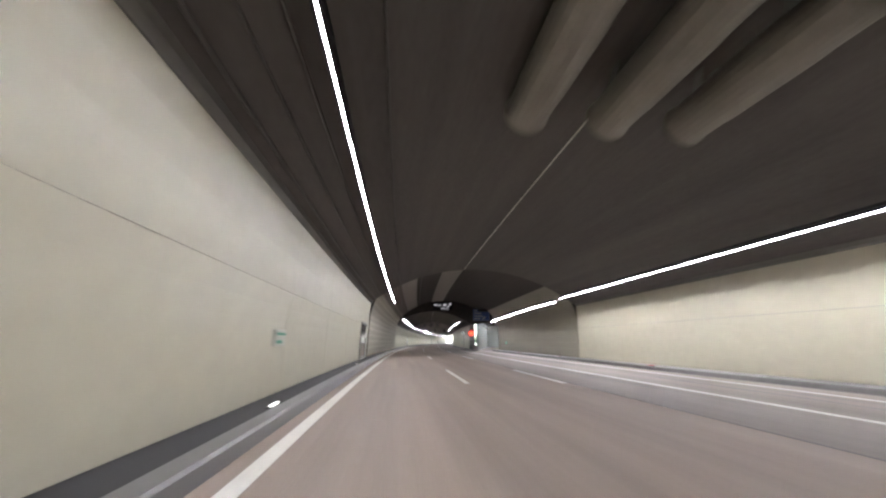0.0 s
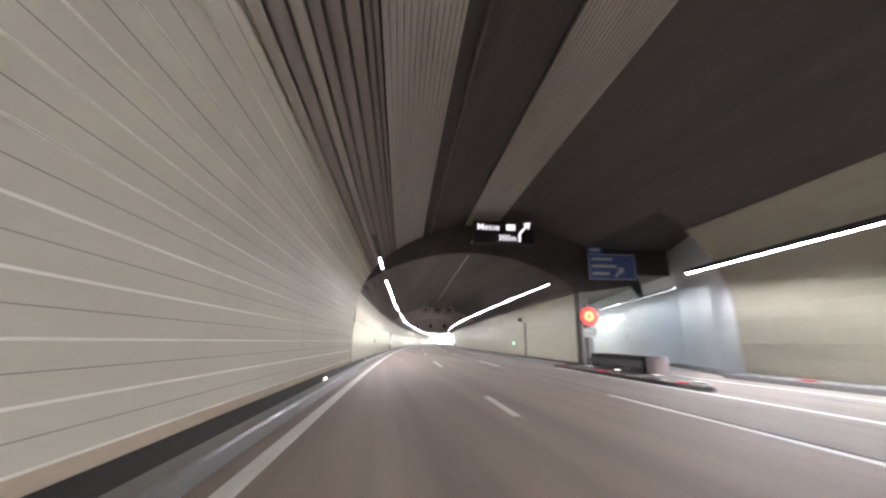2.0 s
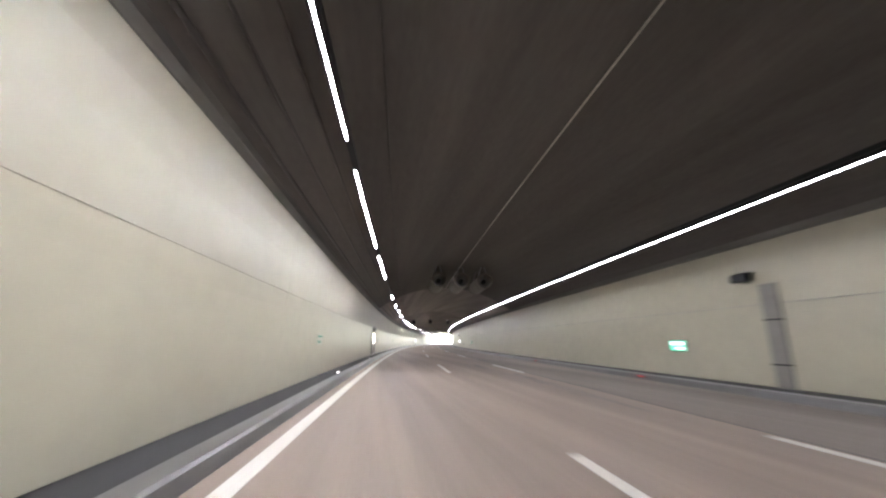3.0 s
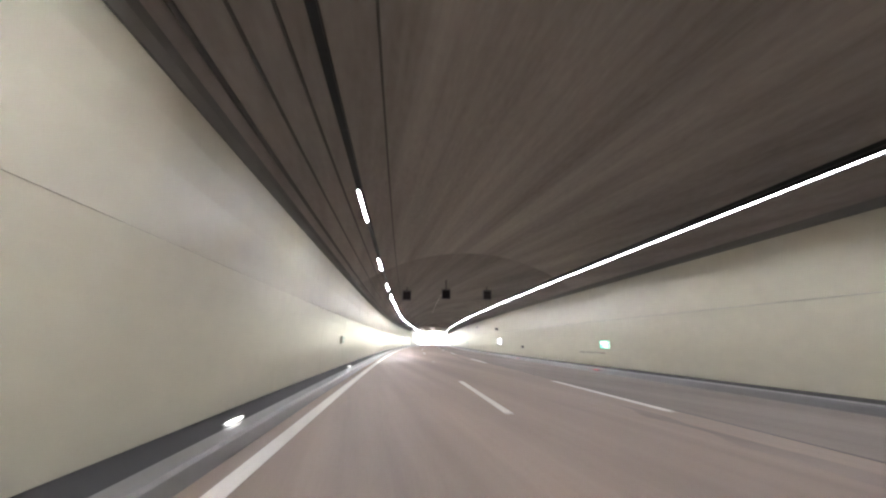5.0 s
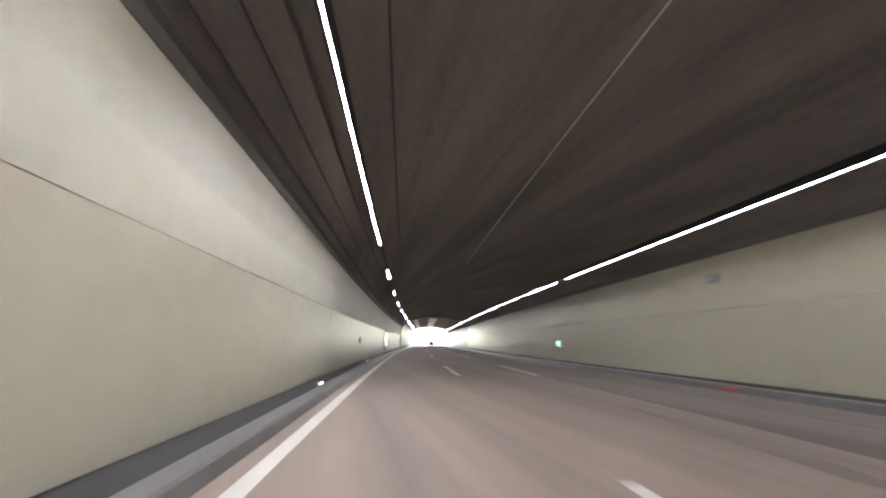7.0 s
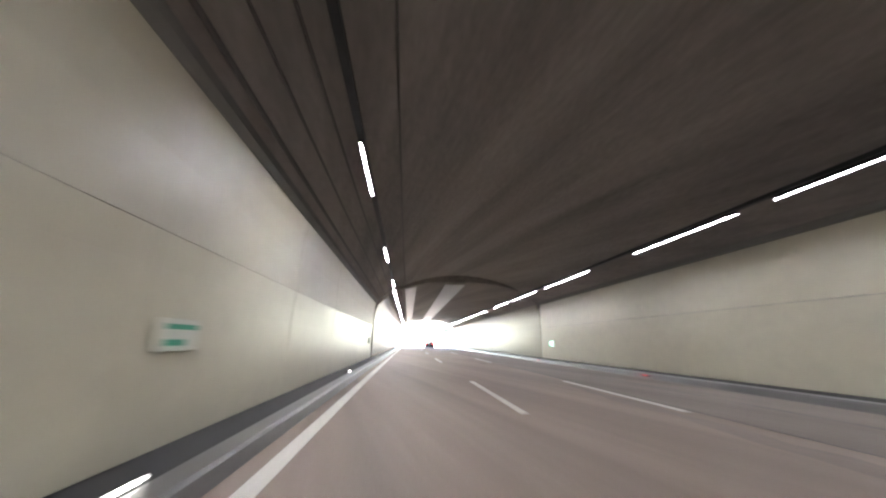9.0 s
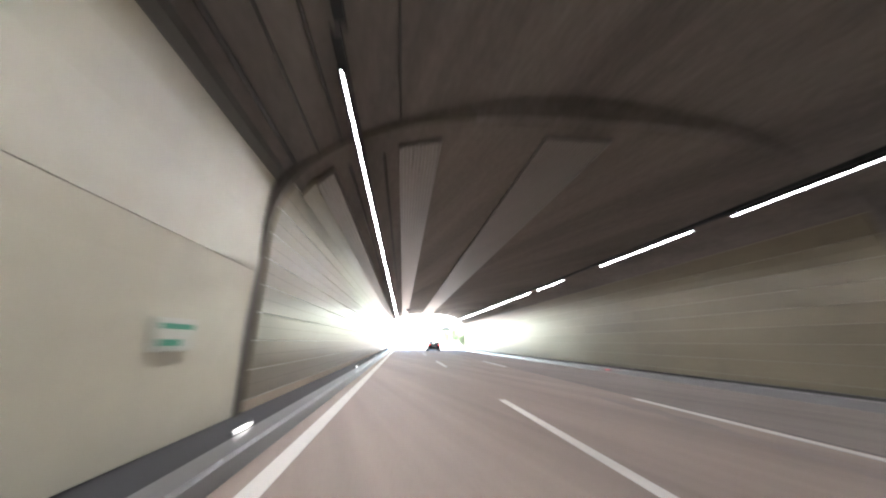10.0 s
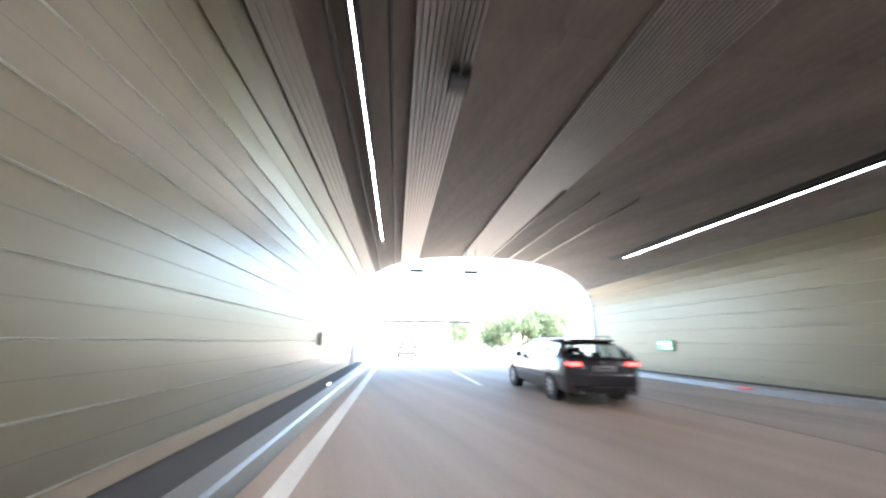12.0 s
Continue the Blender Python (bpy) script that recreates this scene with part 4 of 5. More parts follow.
def letters(text, x, z, size, parent, y=-0.325):
    cu = bpy.data.curves.new("lettering", "FONT")
    cu.body, cu.size, cu.extrude, cu.offset = text, size, 0.003, 0.004
    tmp = bpy.data.objects.new("lettering", cu)
    scene.collection.objects.link(tmp)
    me = bpy.data.meshes.new_from_object(tmp)
    bpy.data.objects.remove(tmp)
    me.materials.clear()
    me.materials.append(LETTER)
    o = part("lettering", me, None, parent, "glowing white letters")
    o.matrix_local = pose(x, y, z, 90, 0, 0)
    return o


letters("Messe", -1.5, 0.78, 0.5, _t)
letters("300m", -0.35, 0.2, 0.45, _t)
part("symbol", boxed(0.12, 0.62, -0.332, -0.32, 0.78, 1.12), LETTER, _t, "glowing white symbol block")
_b = bmesh.new()
for _p, _q in (((0.85, 0.15), (0.85, 0.6)), ((0.85, 0.6), (1.35, 1.15))):
    _d = Vector((_q[0] - _p[0], 0, _q[1] - _p[1]))
    _n = Vector((-_d.z, 0, _d.x)).normalized() * 0.06
    _v = [_b.verts.new(Vector((c[0], yy, c[1])) + k * _n) for yy in (-0.332, -0.322) for c, k in ((_p, 1), (_p, -1), (_q, -1), (_q, 1))]
    for f in ((0, 1, 2, 3), (7, 6, 5, 4), (0, 4, 5, 1), (1, 5, 6, 2), (2, 6, 7, 3), (3, 7, 4, 0)):
        _b.faces.new([_v[i] for i in f])
_v = [_b.verts.new((x, -0.333, z)) for x, z in ((1.05, 1.2), (1.48, 1.26), (1.4, 0.86))]
_b.faces.new(_v)
part("arrow", _b, LETTER, _t, "glowing white arrow")

# ---- the nose between the road and the exit ramp ----
ISLAND = material("island_asphalt", (0.10, 0.092, 0.084), 0.75, vary=0.3, scale=(1, 0.2, 1), fine=25, bump=0.4)
tagged(slab("gore_island", lambda q: 10.15, lambda q: float(np.interp(q, [55.4, 58, 66.4], [10.5, 12.0, 13.2])), -0.05, 0.13, 55.4, 66.4, ISLAND), "low dark island at the parting of the exit", "traffic island", kind="structure")
_t = thing("crash_cushion", at(59.2, 11.75, 0.13, -2.0), "dark steel crash cushion with a rounded nose", "crash cushion")
_b = bmesh.new()
tube(_b, (0, 0.42, 0.02), (0, 0.42, 0.66), 0.40, 24)
bmesh.ops.bevel(_b, geom=[e for e in _b.edges if abs(e.verts[0].co.z - e.verts[1].co.z) < 1e-4], offset=0.04, segments=2, affect="EDGES")
part("nose", _b, material("nose_pale", (0.30, 0.24, 0.235), 0.5, vary=0.2), _t, "pale rounded nose")
for _k in range(5):
    part("bay", boxed(-0.40, 0.40, 0.7 + 0.95 * _k, 1.58 + 0.95 * _k, 0.03, 0.68, 0.03), DARK, _t)
    for _x in (-1, 1):
        part("rail", boxed(min(_x * 0.40, _x * 0.45), max(_x * 0.40, _x * 0.45), 0.65 + 0.95 * _k, 1.62 + 0.95 * _k, 0.22, 0.5, 0.012), CABLE, _t)
_t = thing("sign_mast", at(65.35, 11.72, 0.13), "dark mast with a lit round red sign", "road sign")
part("mast", tube(bmesh.new(), (0, 0, 0), (0, 0, 3.3), 0.05), CABLE, _t)
part("round_panel", tube(bmesh.new(), (0.15, -0.16, 2.65), (0.15, -0.04, 2.65), 0.53, 32), DARK, _t)
part("red_ring", tube(bmesh.new(), (0.15, -0.18, 2.65), (0.15, -0.161, 2.65), 0.49, 32), glow("sign_red_lit", (1.0, 0.05, 0.04), 0.147), _t, "glowing red ring")
part("sign_centre", tube(bmesh.new(), (0.15, -0.19, 2.65), (0.15, -0.181, 2.65), 0.27, 32), glow("sign_orange_lit", (1.0, 0.42, 0.16), 0.105), _t, "glowing orange centre")
part("mark", boxed(0.10, 0.20, -0.2, -0.191, 2.5, 2.8, 0.0), DARK, _t)
part("small_plate", boxed(-0.2, 0.5, -0.16, -0.05, 1.52, 1.98, 0.01), WHITE, _t, "white plate with grey bars")
for _k in range(4):
    part("mark", boxed(-0.13 + 0.16 * _k, -0.05 + 0.16 * _k, -0.166, -0.161, 1.6, 1.8), STEEL, _t)
_t = thing("direction_sign", at(65.6, 13.45, 4.93), "blue direction sign with white bars of writing", "road sign")
part("panel", boxed(-1.15, 1.75, -0.06, 0, 0, 1.55, 0.01), BLUE, _t)
part("top_panel", boxed(-1.15, -0.25, -0.06, 0, 1.56, 1.95, 0.01), BLUE, _t)
part("border", boxed(-1.12, 1.72, -0.066, -0.061, 0.02, 0.06), WHITE, _t)
part("border", boxed(-1.12, 1.72, -0.066, -0.061, 1.49, 1.53), WHITE, _t)
part("border", boxed(-1.13, -1.09, -0.066, -0.061, 0.02, 1.53), WHITE, _t)
part("border", boxed(1.69, 1.73, -0.066, -0.061, 0.02, 1.53), WHITE, _t)
for _z, _x0, _x1 in ((1.15, -0.95, 0.35), (0.72, -0.95, 0.55), (0.28, -0.95, 0.1), (1.7, -1.0, -0.4)):
    part("writing_bar", boxed(_x0, _x1, -0.066, -0.061, _z, _z + 0.17), WHITE, _t)
_b = bmesh.new()
_v = [_b.verts.new((x, -0.067, z)) for x, z in ((0.4, 0.25), (0.52, 0.15), (0.82, 0.45), (0.95, 0.32), (1.0, 0.75), (0.57, 0.7), (0.7, 0.57))]
_b.faces.new(_v)
part("arrow", _b, WHITE, _t, "white arrow")
part("bracket", boxed(-1.1, 1.1, 0.0, 0.08, 0.35, 0.43), STEEL, _t)
part("bracket", boxed(-1.1, 1.1, 0.0, 0.08, 1.1, 1.18), STEEL, _t)
_t = thing("gore_end", at(S_A, 12.25, 0), "concrete wall end at the parting of the exit", "wall end")
part("end_block", boxed(-0.12, 0.45, 0.3, 5, 0, 5.0, 0.04), CONCRETE, _t)
part("edge_guard", boxed(-0.16, 0.5, 0.22, 0.3, 0, 1.6, 0.01), STEEL, _t)
part("base_block", boxed(-0.16, 0.6, 0.0, 0.3, 0, 0.5, 0.03), KERB, _t)

# ---- jet fans ----


def jet_fan(s, u, zc, ceil):
    t = thing("jet_fan", at(s, u, zc), "dark cylindrical jet fan hung under the vault", "jet fan", "jet fans")
    r, ln = 0.46, 3.6
    b = bmesh.new()
    prof = [(r * 1.1, 0), (r, 0.12), (r, 0.9), (r * 1.04, 0.92), (r * 1.04, 2.7), (r, 2.72), (r, ln - 0.12), (r * 1.1, ln), (r * 0.93, ln), (r * 0.86, ln - 0.15), (r * 0.86, 0.15), (r * 0.93, 0)]
    seg = 24
    rings = [[b.verts.new((rr * math.cos(2 * math.pi * i / seg), y, rr * math.sin(2 * math.pi * i / seg))) for i in range(seg)] for rr, y in prof]
    for a, c in zip(rings, rings[1:] + rings[:1]):
        for i in range(seg):
            b.faces.new((a[i], a[(i + 1) % seg], c[(i + 1) % seg], c[i]))
    part("casing", b, material("fan_casing", (0.26, 0.242, 0.21), 0.5, metal=0.3, vary=0.2), t)
    part("hub", tube(bmesh.new(), (0, 0.5, 0), (0, 1.6, 0), 0.15), DARK, t)
    for k in range(8):
        bb = bmesh.new()
        box(bb, 0.13, r * 0.85, -0.01, 0.01, -0.06, 0.06)
        bmesh.ops.transform(bb, matrix=Matrix.Translation((0, 0.9, 0)) @ Matrix.Rotation(2 * math.pi * k / 8, 4, "Y") @ Matrix.Rotation(0.6, 4, "X"), verts=bb.verts)
        part("blade", bb, STEEL, t)
    for y in (0.8, 2.8):
        part("hanger", tube(bmesh.new(), (-0.3, y, 0.35), (-0.1, y, ceil - zc), 0.03), STEEL, t)
        part("hanger", tube(bmesh.new(), (0.3, y, 0.35), (0.1, y, ceil - zc), 0.03), STEEL, t)
    return t


_f = jet_fan(91.0, 3.75, 5.2, 6.25)
for _s, _u in ((91.0, 5.25), (91.0, 6.75), (3.4, 4.1), (3.4, 6.0), (3.4, 7.9)):
    copy_thing(_f, at(_s, _u, 5.2 if _s > 60 else 6.25))

# ---- lane signals ----


def lane_signal(s, u, zc):
    t = thing("lane_signal", at(s, u, zc), "unlit black lane control signal under the vault", "lane signal", "lane signals")
    part("case", boxed(-0.36, 0.36, -0.14, 0.14, -0.4, 0.4, 0.05), PURPLE, t)
    part("screen", boxed(-0.3, 0.3, -0.152, -0.139, -0.32, 0.32), material("signal_glass", (0.04, 0.036, 0.04), 0.25, vary=0.1), t)
    part("hood", boxed(-0.37, 0.37, -0.32, -0.12, 0.38, 0.41), DARK, t)
    part("hanger", tube(bmesh.new(), (0, 0, 0.38), (0, 0, arch_z(u, LEFT - 0.1, RIGHT + 0.1, Z_WALL, 6.5) - zc), 0.035), DARK, t)
    return t


for _u in (1.72, 5.05, 8.6):
    lane_signal(144.2, _u, 5.25 if _u > 3 else 5.1)


def mouth_plate(s, u, zc):
    t = thing("lane_plate", at(s, u, zc), "slim dark sign plate hung in the tunnel mouth", "lane sign", "lane plates")
    part("plate", boxed(-0.34, 0.34, -0.03, 0.03, -0.09, 0.09, 0.01), RISER, t)
    for x in (-0.25, 0.25):
        part("hanger", boxed(x - 0.008, x + 0.008, -0.008, 0.008, 0.09, vault_z(u + x, LEFT, RIGHT, 2.8, 5.95) - zc), DARK, t)


for _u in (1.9, 4.6):
    mouth_plate(288.0, _u, 4.72)

# ---- outside ----
LEAF = material("leaves", (0.12, 0.16, 0.085), 0.6, vary=0.4, fine=3)
_n, _l = LEAF.node_tree.nodes, LEAF.node_tree.links
_tr, _mx = _n.new("ShaderNodeBsdfTranslucent"), _n.new("ShaderNodeMixShader")
_tr.inputs["Color"].default_value = (0.12, 0.15, 0.09, 1)
_mx.inputs[0].default_value = 0.5
_l.new(_n["Principled BSDF"].outputs[0], _mx.inputs[1])
_l.new(_tr.outputs[0], _mx.inputs[2])
_l.new(_mx.outputs[0], _n["Material Output"].inputs["Surface"])
BARK = material("bark", (0.11, 0.08, 0.06), 0.9, vary=0.3, fine=20, bump=0.6)


def tree(s, u, height, seed):
    rnd = random.Random(seed)
    t = thing("tree", at(s, u, -0.05), "leafy green broadleaf tree beside the road", "tree", "trees by the road")
    b = bmesh.new()
    tube(b, (0, 0, 0), (0.1, 0, height * 0.45), height * 0.028, 10, height * 0.016)
    tips = []
    for k in range(24):
        a = rnd.uniform(0, 6.28)
        z0 = height * rnd.uniform(0.03, 0.48)
        r = height * rnd.uniform(0.16, 0.32)
        q = Vector((r * math.cos(a), r * math.sin(a), z0 + height * rnd.uniform(0.04, 0.42)))
        tube(b, (0.05, 0, z0 * 0.9), q, height * 0.011, 7, height * 0.004)
        tips.append(q)
    part("trunk", b, BARK, t)
    verts, faces = [], []
    for k in range(4200):
        c = rnd.choice(tips)
        p = c + Vector((rnd.gauss(0, 1), rnd.gauss(0, 1), rnd.gauss(0, 0.85))) * height * 0.075
        n = Vector((rnd.gauss(0, 1), rnd.gauss(0, 1), rnd.gauss(0, 1))).normalized()
        x = n.orthogonal().normalized() * height * rnd.uniform(0.012, 0.022)
        y = n.cross(x).normalized() * x.length * 1.6
        i = len(verts)
        verts += [p - y, p + x * 0.8, p + y, p - x * 0.8]
        faces.append((i, i + 1, i + 2, i + 3))
    part("crown", mesh_of("crown", verts, faces, LEAF), None, t, "green leaves")
    return t


for _i, (_s, _u, _h) in enumerate(((338, 24, 8.5), (342, 30, 9.5), (350, 21.5, 8), (352, 36, 10), (362, 27, 9), (375, 40, 11), (390, 32, 11), (405, 24, 10))):
    tree(_s, _u, _h, 40 + _i)

# overhead sign bridge beyond the portal
_t = thing("sign_bridge", at(352, 0, 0), "grey steel sign bridge over the carriageway", "sign bridge")
part("post", boxed(-1.9, -1.55, -0.18, 0.18, -0.05, 5.9, 0.02), STEEL, _t)
part("post", boxed(17.0, 17.35, -0.18, 0.18, -0.05, 5.9, 0.02), STEEL, _t)
part("beam", boxed(-1.9, 17.35, -0.3, 0.3, 5.2, 5.9, 0.03), DARK, _t)
for _s, _w in ((S_OUT + 0.4, 0.3),):
    for _nm, _u in (("retaining_wall_left", -1.5),):
        w = part(_nm, sweep(_nm, [(_u, -0.1), (_u + 0.3, -0.1), (_u + 0.3, 1.1), (_u, 1.1)], S_OUT + 0.4, S_OUT + 60, CONCRETE))
        tagged(w, "low pale concrete retaining wall outside the portal", "wall", kind="structure")

# ---- cars ----
RUBBER = material("tyre_rubber", (0.02, 0.02, 0.02), 0.8, vary=0.2, fine=30)
ALLOY = material("alloy_rim", (0.45, 0.45, 0.46), 0.3, metal=0.9, vary=0.1)
CARGLASS = material("car_glass", (0.02, 0.023, 0.026), 0.12, spec=0.4, vary=0.05)
CABIN = material("car_cabin_dark", (0.03, 0.03, 0.032), 0.8, vary=0.2)


def clear_glass(name, tint):
    """Thin tinted window glass."""
    m = bpy.data.materials.new(name)
    m.use_nodes = True
    n, l = m.node_tree.nodes, m.node_tree.links
    clear, gloss, mix, edge, power = n.new("ShaderNodeBsdfTransparent"), n.new("ShaderNodeBsdfGlossy"), n.new("ShaderNodeMixShader"), n.new("ShaderNodeLayerWeight"), n.new("ShaderNodeMath")
    clear.inputs["Color"].default_value = (*tint, 1)
    gloss.inputs["Roughness"].default_value = 0.03
    power.operation = "POWER"
    power.inputs[1].default_value = 3.0
    l.new(edge.outputs["Facing"], power.inputs[0])
    l.new(power.outputs[0], mix.inputs[0])
    l.new(clear.outputs[0], mix.inputs[1])
    l.new(gloss.outputs[0], mix.inputs[2])
    l.new(mix.outputs[0], n["Material Output"].inputs["Surface"])
    return m


WINDOW = clear_glass("car_window", (0.78, 0.82, 0.82))
DARKWINDOW = clear_glass("car_rear_window", (0.62, 0.66, 0.67))
TRIM = material("car_trim", (0.02, 0.02, 0.022), 0.5, vary=0.1)
CHROME = material("car_chrome", (0.6, 0.6, 0.62), 0.2, metal=1.0, vary=0.05)
TAIL = glow("tail_light_lit", (1.0, 0.10, 0.09), 0.42)
REDGLASS = material("tail_light_red", (0.25, 0.01, 0.012), 0.2, vary=0.05)
PLATE = material("plate_white", (0.7, 0.7, 0.72), 0.4, vary=0.05)


def car(name, m, paint, label, length=4.9, half=0.93, roof=1.47, belt=0.96, tall=False, group="", lit=True):
    """A car seen from behind. Its origin is on the road under the rear bumper; y runs to its front."""
    t = thing(name, m, label, "car", group)
    k = length / 4.9
    g = 0.26 if tall else 0.2
    # stations: y, top height, sill half width, roof half width
    prof = [(0.0, 0.66, 0.80), (0.03, 0.86, 0.90), (0.10, belt, 0.95), (0.24, belt + 0.2, 0.975), (0.50, roof - 0.15, 0.985), (0.72, roof - 0.06, 0.99), (1.3, roof, 1.0), (2.2, roof - 0.005, 1.0), (2.75, roof - 0.06, 1.0),
            (3.2, belt + 0.26, 1.0), (3.6, belt + 0.04, 0.99), (4.2, belt - 0.07, 0.97), (4.65, belt - 0.2, 0.9), (4.85, 0.62, 0.8), (4.9, 0.5, 0.74)]
    _ys = sorted({p[0] for p in prof} | {0.14, 0.46, 0.62, 1.16, 1.26, 2.04, 2.14})
    prof = [(y * k, float(np.interp(y, [p[0] for p in prof], [p[1] for p in prof])), float(np.interp(y, [p[0] for p in prof], [p[2] for p in prof]))) for y in _ys]
    b = bmesh.new()
    rings = []
    for y, top, f in prof:
        w = half * f
        low = g + (0.12 if y < 0.05 or y > length - 0.1 else 0.0)
        bl = min(belt, top)
        up = max(0.0, (top - belt) / (roof - belt))
        rw = w * (1 - 0.28 * up)
        half_ring = [(0.0, low), (w * 0.86, low), (w * 0.97, low + 0.1), (w, low + (bl - low) * 0.55), (w * 0.975, bl - 0.03 if up > 0 else bl - 0.05), (w * 0.95, bl)]
        if up > 0:
            half_ring += [(w * 0.95 + (rw - w * 0.95) * 0.85, bl + (top - bl) * 0.82), (rw * 0.86, top - 0.012), (rw * 0.45, top), (0.0, top + 0.008)]
        else:
            half_ring += [(w * 0.9, bl + 0.005), (w * 0.75, bl + 0.015), (w * 0.45, bl + 0.02), (0.0, bl + 0.022)]
        ring = [b.verts.new((x, y, z)) for x, z in half_ring] + [b.verts.new((-x, y, z)) for x, z in reversed(half_ring[1:-1])]
        rings.append(ring)
    n = len(rings[0])
    panes = {}

    def pane_of(i, y0, y1):
        """Which window, if any, the face i between two stations belongs to."""
        if 0.13 < y0 and y1 < 0.47 and 7 <= i <= 10:
            return "rear_window", 0
        if 2.74 < y0 and y1 < 3.61 and 7 <= i <= 10:
            return "windscreen", 0
        if i in (5, 12):
            for q, (lo, hi) in enumerate(((0.61, 1.17), (1.25, 2.05), (2.13, 3.21))):
                if lo < y0 and y1 < hi:
                    return "side_window", (i, q)
        return None

    for (a, pa), (c, pc) in zip(zip(rings, prof), zip(rings[1:], prof[1:])):
        for i in range(n):
            quad = (a[i], a[(i + 1) % n], c[(i + 1) % n], c[i])
            key = pane_of(i, pa[0] / k, pc[0] / k)
            if key:
                panes.setdefault(key, []).append([v.co.copy() for v in quad])
            else:
                b.faces.new(quad)
    b.faces.new(list(reversed(rings[0])))
    b.faces.new(rings[-1])
    for f in b.faces:
        f.smooth = True
    body = part("body", b, paint, t)
    for (nm, _), quads in panes.items():
        gb = bmesh.new()
        for quad in quads:
            gb.faces.new([gb.verts.new(co) for co in quad])
        bmesh.ops.remove_doubles(gb, verts=gb.verts, dist=0.0005)
        for f in gb.faces:
            f.smooth = True
        part(nm, gb, DARKWINDOW if nm == "rear_window" else WINDOW, t, "tinted see-through glass")
    part("cabin_floor", boxed(-half * 0.84, half * 0.84, 0.2 * k, 3.5 * k, 0.55, 0.72, 0.02), CABIN, t)
    part("dashboard", boxed(-half * 0.8, half * 0.8, 3.0 * k, 3.4 * k, 0.7, belt + 0.02, 0.05), CABIN, t)
    for x0, x1, y0 in ((-0.66, 0.66, 1.02), (-0.66, -0.14, 2.02), (0.14, 0.66, 2.02)):
        seat = part("seat", boxed(x0, x1, y0 * k, (y0 + 0.17) * k, 0.68, belt + (0.0 if x1 - x0 > 1 else 0.08), 0.05), CABIN, t)
        for xc in ((x0 + x1) / 2,) if x1 - x0 < 1 else (-0.42, 0.42):
            part("headrest", boxed(xc - 0.12, xc + 0.12, (y0 + 0.02) * k, (y0 + 0.12) * k, belt + (0.01 if x1 - x0 > 1 else 0.10), belt + (0.15 if x1 - x0 > 1 else 0.26), 0.04), CABIN, seat)

    # rear window and tailgate
    part("spoiler", boxed(-half * 0.62, half * 0.62, 0.44 * k, 0.72 * k, roof - 0.10, roof - 0.05, 0.015), paint, t)
    # side windows
    for sx in (-1, 1):
        part("window_trim", boxed(min(sx * half * 0.945, sx * half * 0.965), max(sx * half * 0.945, sx * half * 0.965), 0.5 * k, 3.2 * k, belt + 0.0, belt + 0.022), CHROME, t, "chrome strip")
        part("roof_rail", tube(bmesh.new(), (sx * half * 0.66, 0.75 * k, roof + 0.03), (sx * half * 0.66, 2.5 * k, roof + 0.03), 0.014, 8), TRIM, t)
        for yy in (0.75, 1.6, 2.5):
            part("rail_foot", boxed(sx * half * 0.66 - 0.015, sx * half * 0.66 + 0.015, yy * k - 0.03, yy * k + 0.03, roof - 0.03, roof + 0.03), TRIM, t)
        # tail lights wrap round the corner
        bb = bmesh.new()
        box(bb, min(sx * half * 0.56, sx * half * 0.92), max(sx * half * 0.56, sx * half * 0.92), -0.012, 0.12, 0.80, 0.955, 0.02)
        lamp = part("tail_light", bb, REDGLASS, t, "red tail light")
        part("glow_bar", boxed(min(sx * half * 0.60, sx * half * 0.88), max(sx * half * 0.60, sx * half * 0.88), -0.02, -0.011, 0.835, 0.915), TAIL if lit else REDGLASS, lamp, "glowing red bar" if lit else "")
        part("glow_bar", boxed(min(sx * half * 0.9, sx * half * 0.93), max(sx * half * 0.9, sx * half * 0.93), 0.0, 0.1, 0.855, 0.905), TAIL if lit else REDGLASS, lamp, "glowing red bar" if lit else "")
        part("reflector", boxed(min(sx * half * 0.6, sx * half * 0.85), max(sx * half * 0.6, sx * half * 0.85), -0.022, -0.01, 0.44, 0.47), REDGLASS, t)
        part("exhaust", tube(bmesh.new(), (sx * half * 0.62, -0.02, 0.27), (sx * half * 0.62, 0.15, 0.27), 0.04, 14), CHROME, t)
        mir = part("wing_mirror", boxed(min(sx * (half - 0.02), sx * (half + 0.17)), max(sx * (half - 0.02), sx * (half + 0.17)), 2.95 * k, 3.07 * k, belt - 0.02, belt + 0.12, 0.03), paint, t)
        part("mirror_glass", boxed(min(sx * (half + 0.02), sx * (half + 0.155)), max(sx * (half + 0.02), sx * (half + 0.155)), 2.945 * k, 2.95 * k, belt, belt + 0.1), CARGLASS, mir)
        for yy in (1.42, 2.35):
            part("door_handle", boxed(min(sx * half * 0.985, sx * half * 1.02), max(sx * half * 0.985, sx * half * 1.02), yy * k - 0.1, yy * k + 0.1, belt - 0.16, belt - 0.13, 0.008), paint, t)
    part("bumper", boxed(-half * 0.84, half * 0.84, -0.035, 0.25, 0.38, 0.66, 0.05), paint, t)
    part("diffuser", boxed(-half * 0.8, half * 0.8, -0.015, 0.25, g + 0.04, 0.385, 0.03), TRIM, t)
    pl = part("plate", boxed(-0.26, 0.26, -0.024, -0.005, 0.72, 0.83, 0.004), PLATE, t, "white plate with grey bars")
    for q in range(5):
        part("plate_bar", boxed(-0.2 + 0.085 * q, -0.145 + 0.085 * q, -0.027, -0.0235, 0.74, 0.81), TRIM, pl)
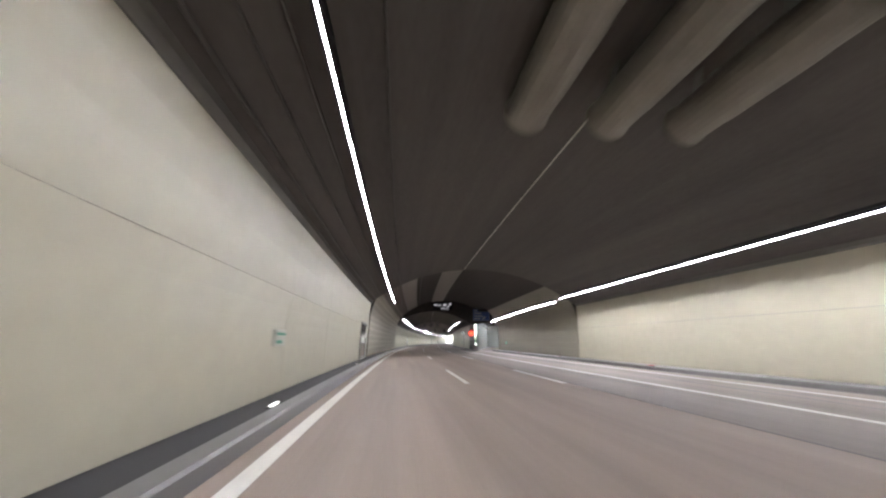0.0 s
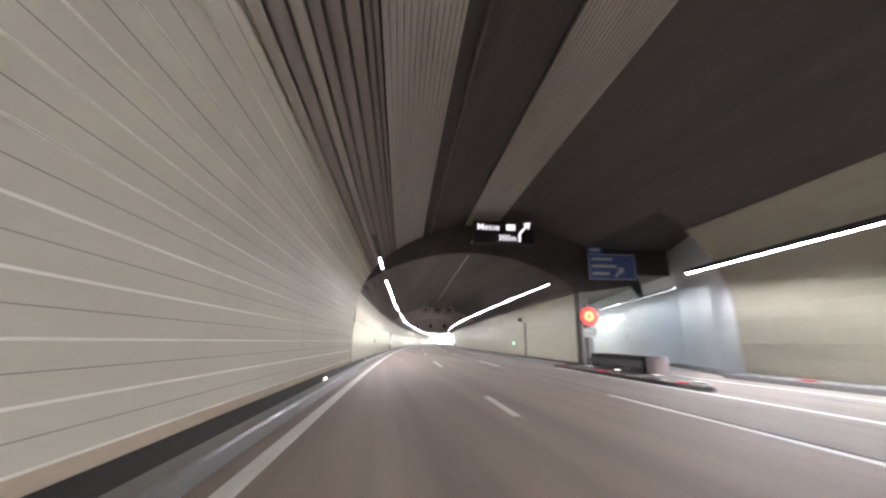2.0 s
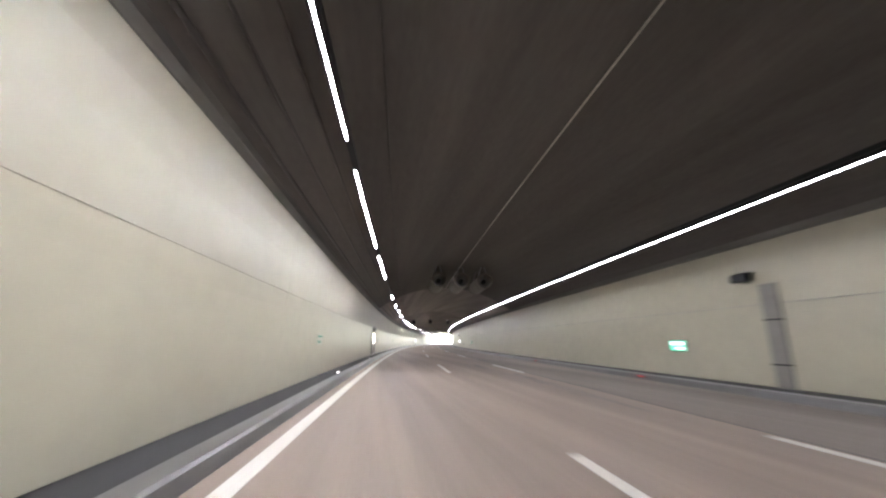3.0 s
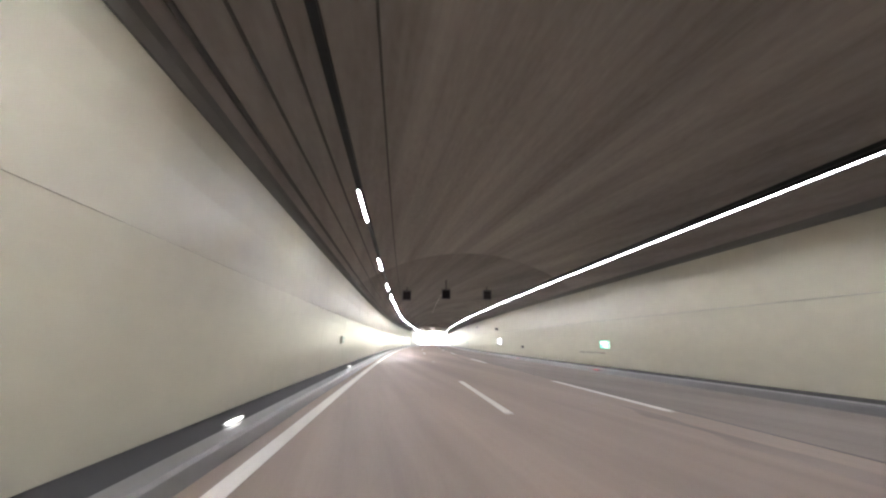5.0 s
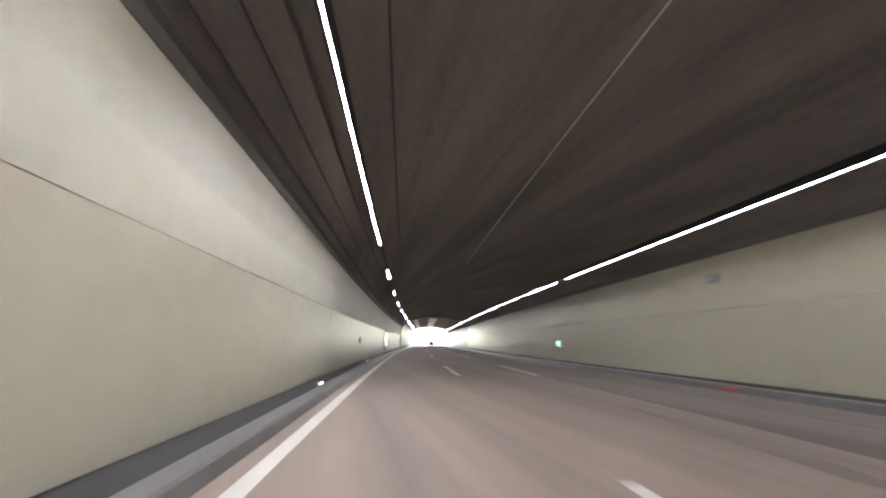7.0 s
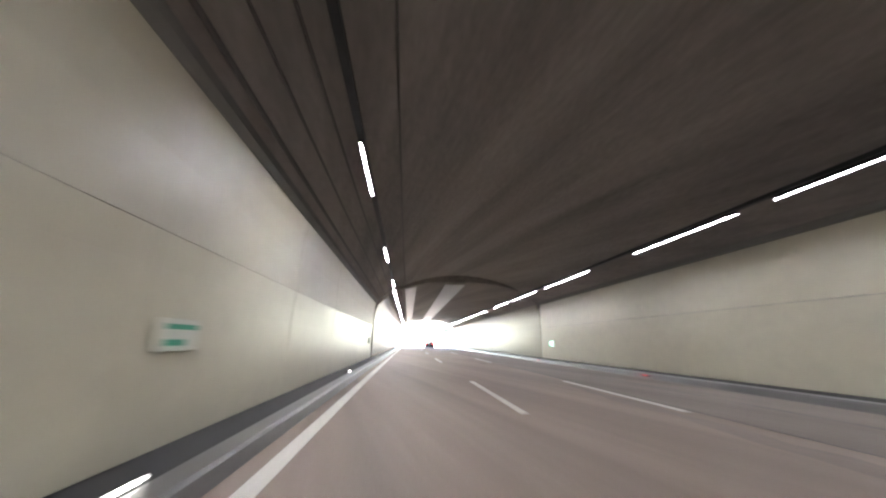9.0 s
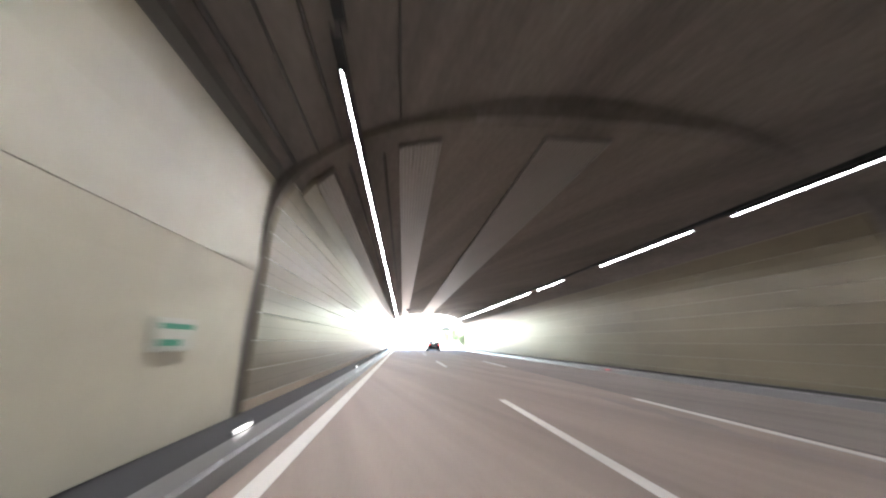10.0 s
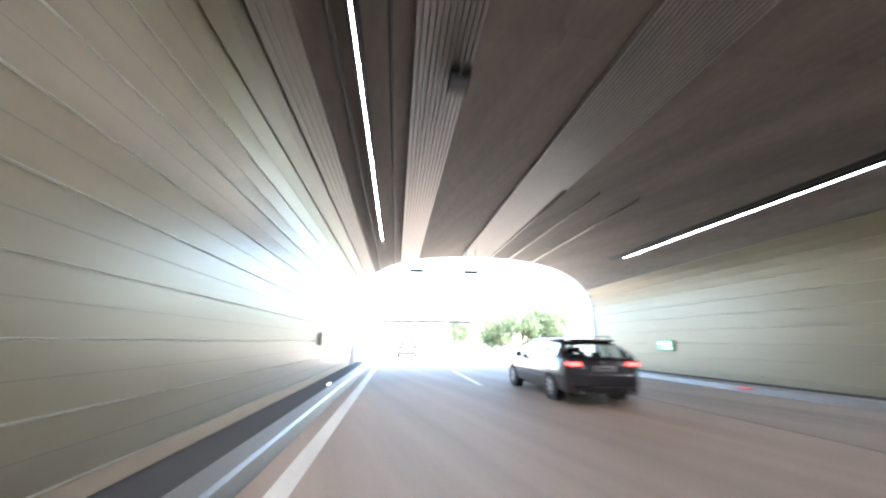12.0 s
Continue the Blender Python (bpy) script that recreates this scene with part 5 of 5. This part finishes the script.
    part("badge", tube(bmesh.new(), (0, 0.03, 0.9), (0, 0.06, 0.9), 0.04, 16), CHROME, t)
    part("wiper", boxed(-0.3, 0.1, 0.10 * k, 0.12 * k, belt + 0.045, belt + 0.06), TRIM, t)
    part("antenna", boxed(-0.02, 0.02, 0.72 * k, 0.9 * k, roof - 0.01, roof + 0.055, 0.01), TRIM, t)
    r = 0.36 if tall else 0.33
    for sx in (-1, 1):
        for y in (0.98 * k, (0.98 + 2.97) * k):
            x0, x1 = sx * (half - 0.235), sx * (half + 0.004)
            arch_b = tube(bmesh.new(), (x0, y, r), (sx * (half - 0.02), y, r), r + 0.055, 28)
            part("wheel_arch", arch_b, TRIM, t)
            tb = bmesh.new()
            prof_w = [(r - 0.11, 0.0), (r - 0.02, 0.0), (r, 0.03), (r, 0.20), (r - 0.02, 0.232), (r - 0.10, 0.232), (r - 0.11, 0.20)]
            rg = [[tb.verts.new((x0 + sx * d, y + rr * math.cos(2 * math.pi * i / 28), r + rr * math.sin(2 * math.pi * i / 28))) for i in range(28)] for rr, d in prof_w]
            for a, c in zip(rg, rg[1:] + rg[:1]):
                for i in range(28):
                    tb.faces.new((a[i], a[(i + 1) % 28], c[(i + 1) % 28], c[i]))
            wheel = part("wheel", tb, RUBBER, t)
            rb = bmesh.new()
            tube(rb, (x1 - sx * 0.05, y, r), (x1 - sx * 0.03, y, r), 0.07, 14)
            for q in range(10):
                sp = bmesh.new()
                box(sp, -0.012, 0.012, 0.05, r - 0.1, -0.022, 0.022)
                bmesh.ops.transform(sp, matrix=Matrix.Translation((x1 - sx * 0.035, y, r)) @ Matrix.Rotation(2 * math.pi * q / 10, 4, "X"), verts=sp.verts)
                me = bpy.data.meshes.new("tmp")
                sp.to_mesh(me)
                sp.free()
                rb.from_mesh(me)
                bpy.data.meshes.remove(me)
            part("rim", rb, ALLOY, wheel, "bright alloy rim")
    return t


BLACKCAR = material("car_paint_black", (0.045, 0.046, 0.054), 0.24, metal=0.3, coat=0.8, vary=0.08)
BLUECAR = material("car_paint_blue", (0.09, 0.105, 0.15), 0.3, metal=0.3, coat=0.5, vary=0.05)
GREYCAR = material("car_paint_grey", (0.14, 0.14, 0.15), 0.3, metal=0.4, coat=1.0, vary=0.05)
car("estate_car", at(278.3, 5.70), BLACKCAR, "black estate car with lit red tail lights")
car("blue_car", at(303.6, 2.05), BLUECAR, "grey-blue compact car with dim red tail lights", 4.3, 0.9, 1.45, 0.95, lit=False)
car("grey_car", at(325.0, 6.4), GREYCAR, "mid-grey tall sport utility car", 4.6, 0.93, 1.6, 1.02, True, lit=False)
car("far_car", at(352.0, 10.4), BLACKCAR, "small dark hatchback car far ahead", 4.2, 0.88, 1.45, 0.95, lit=False)
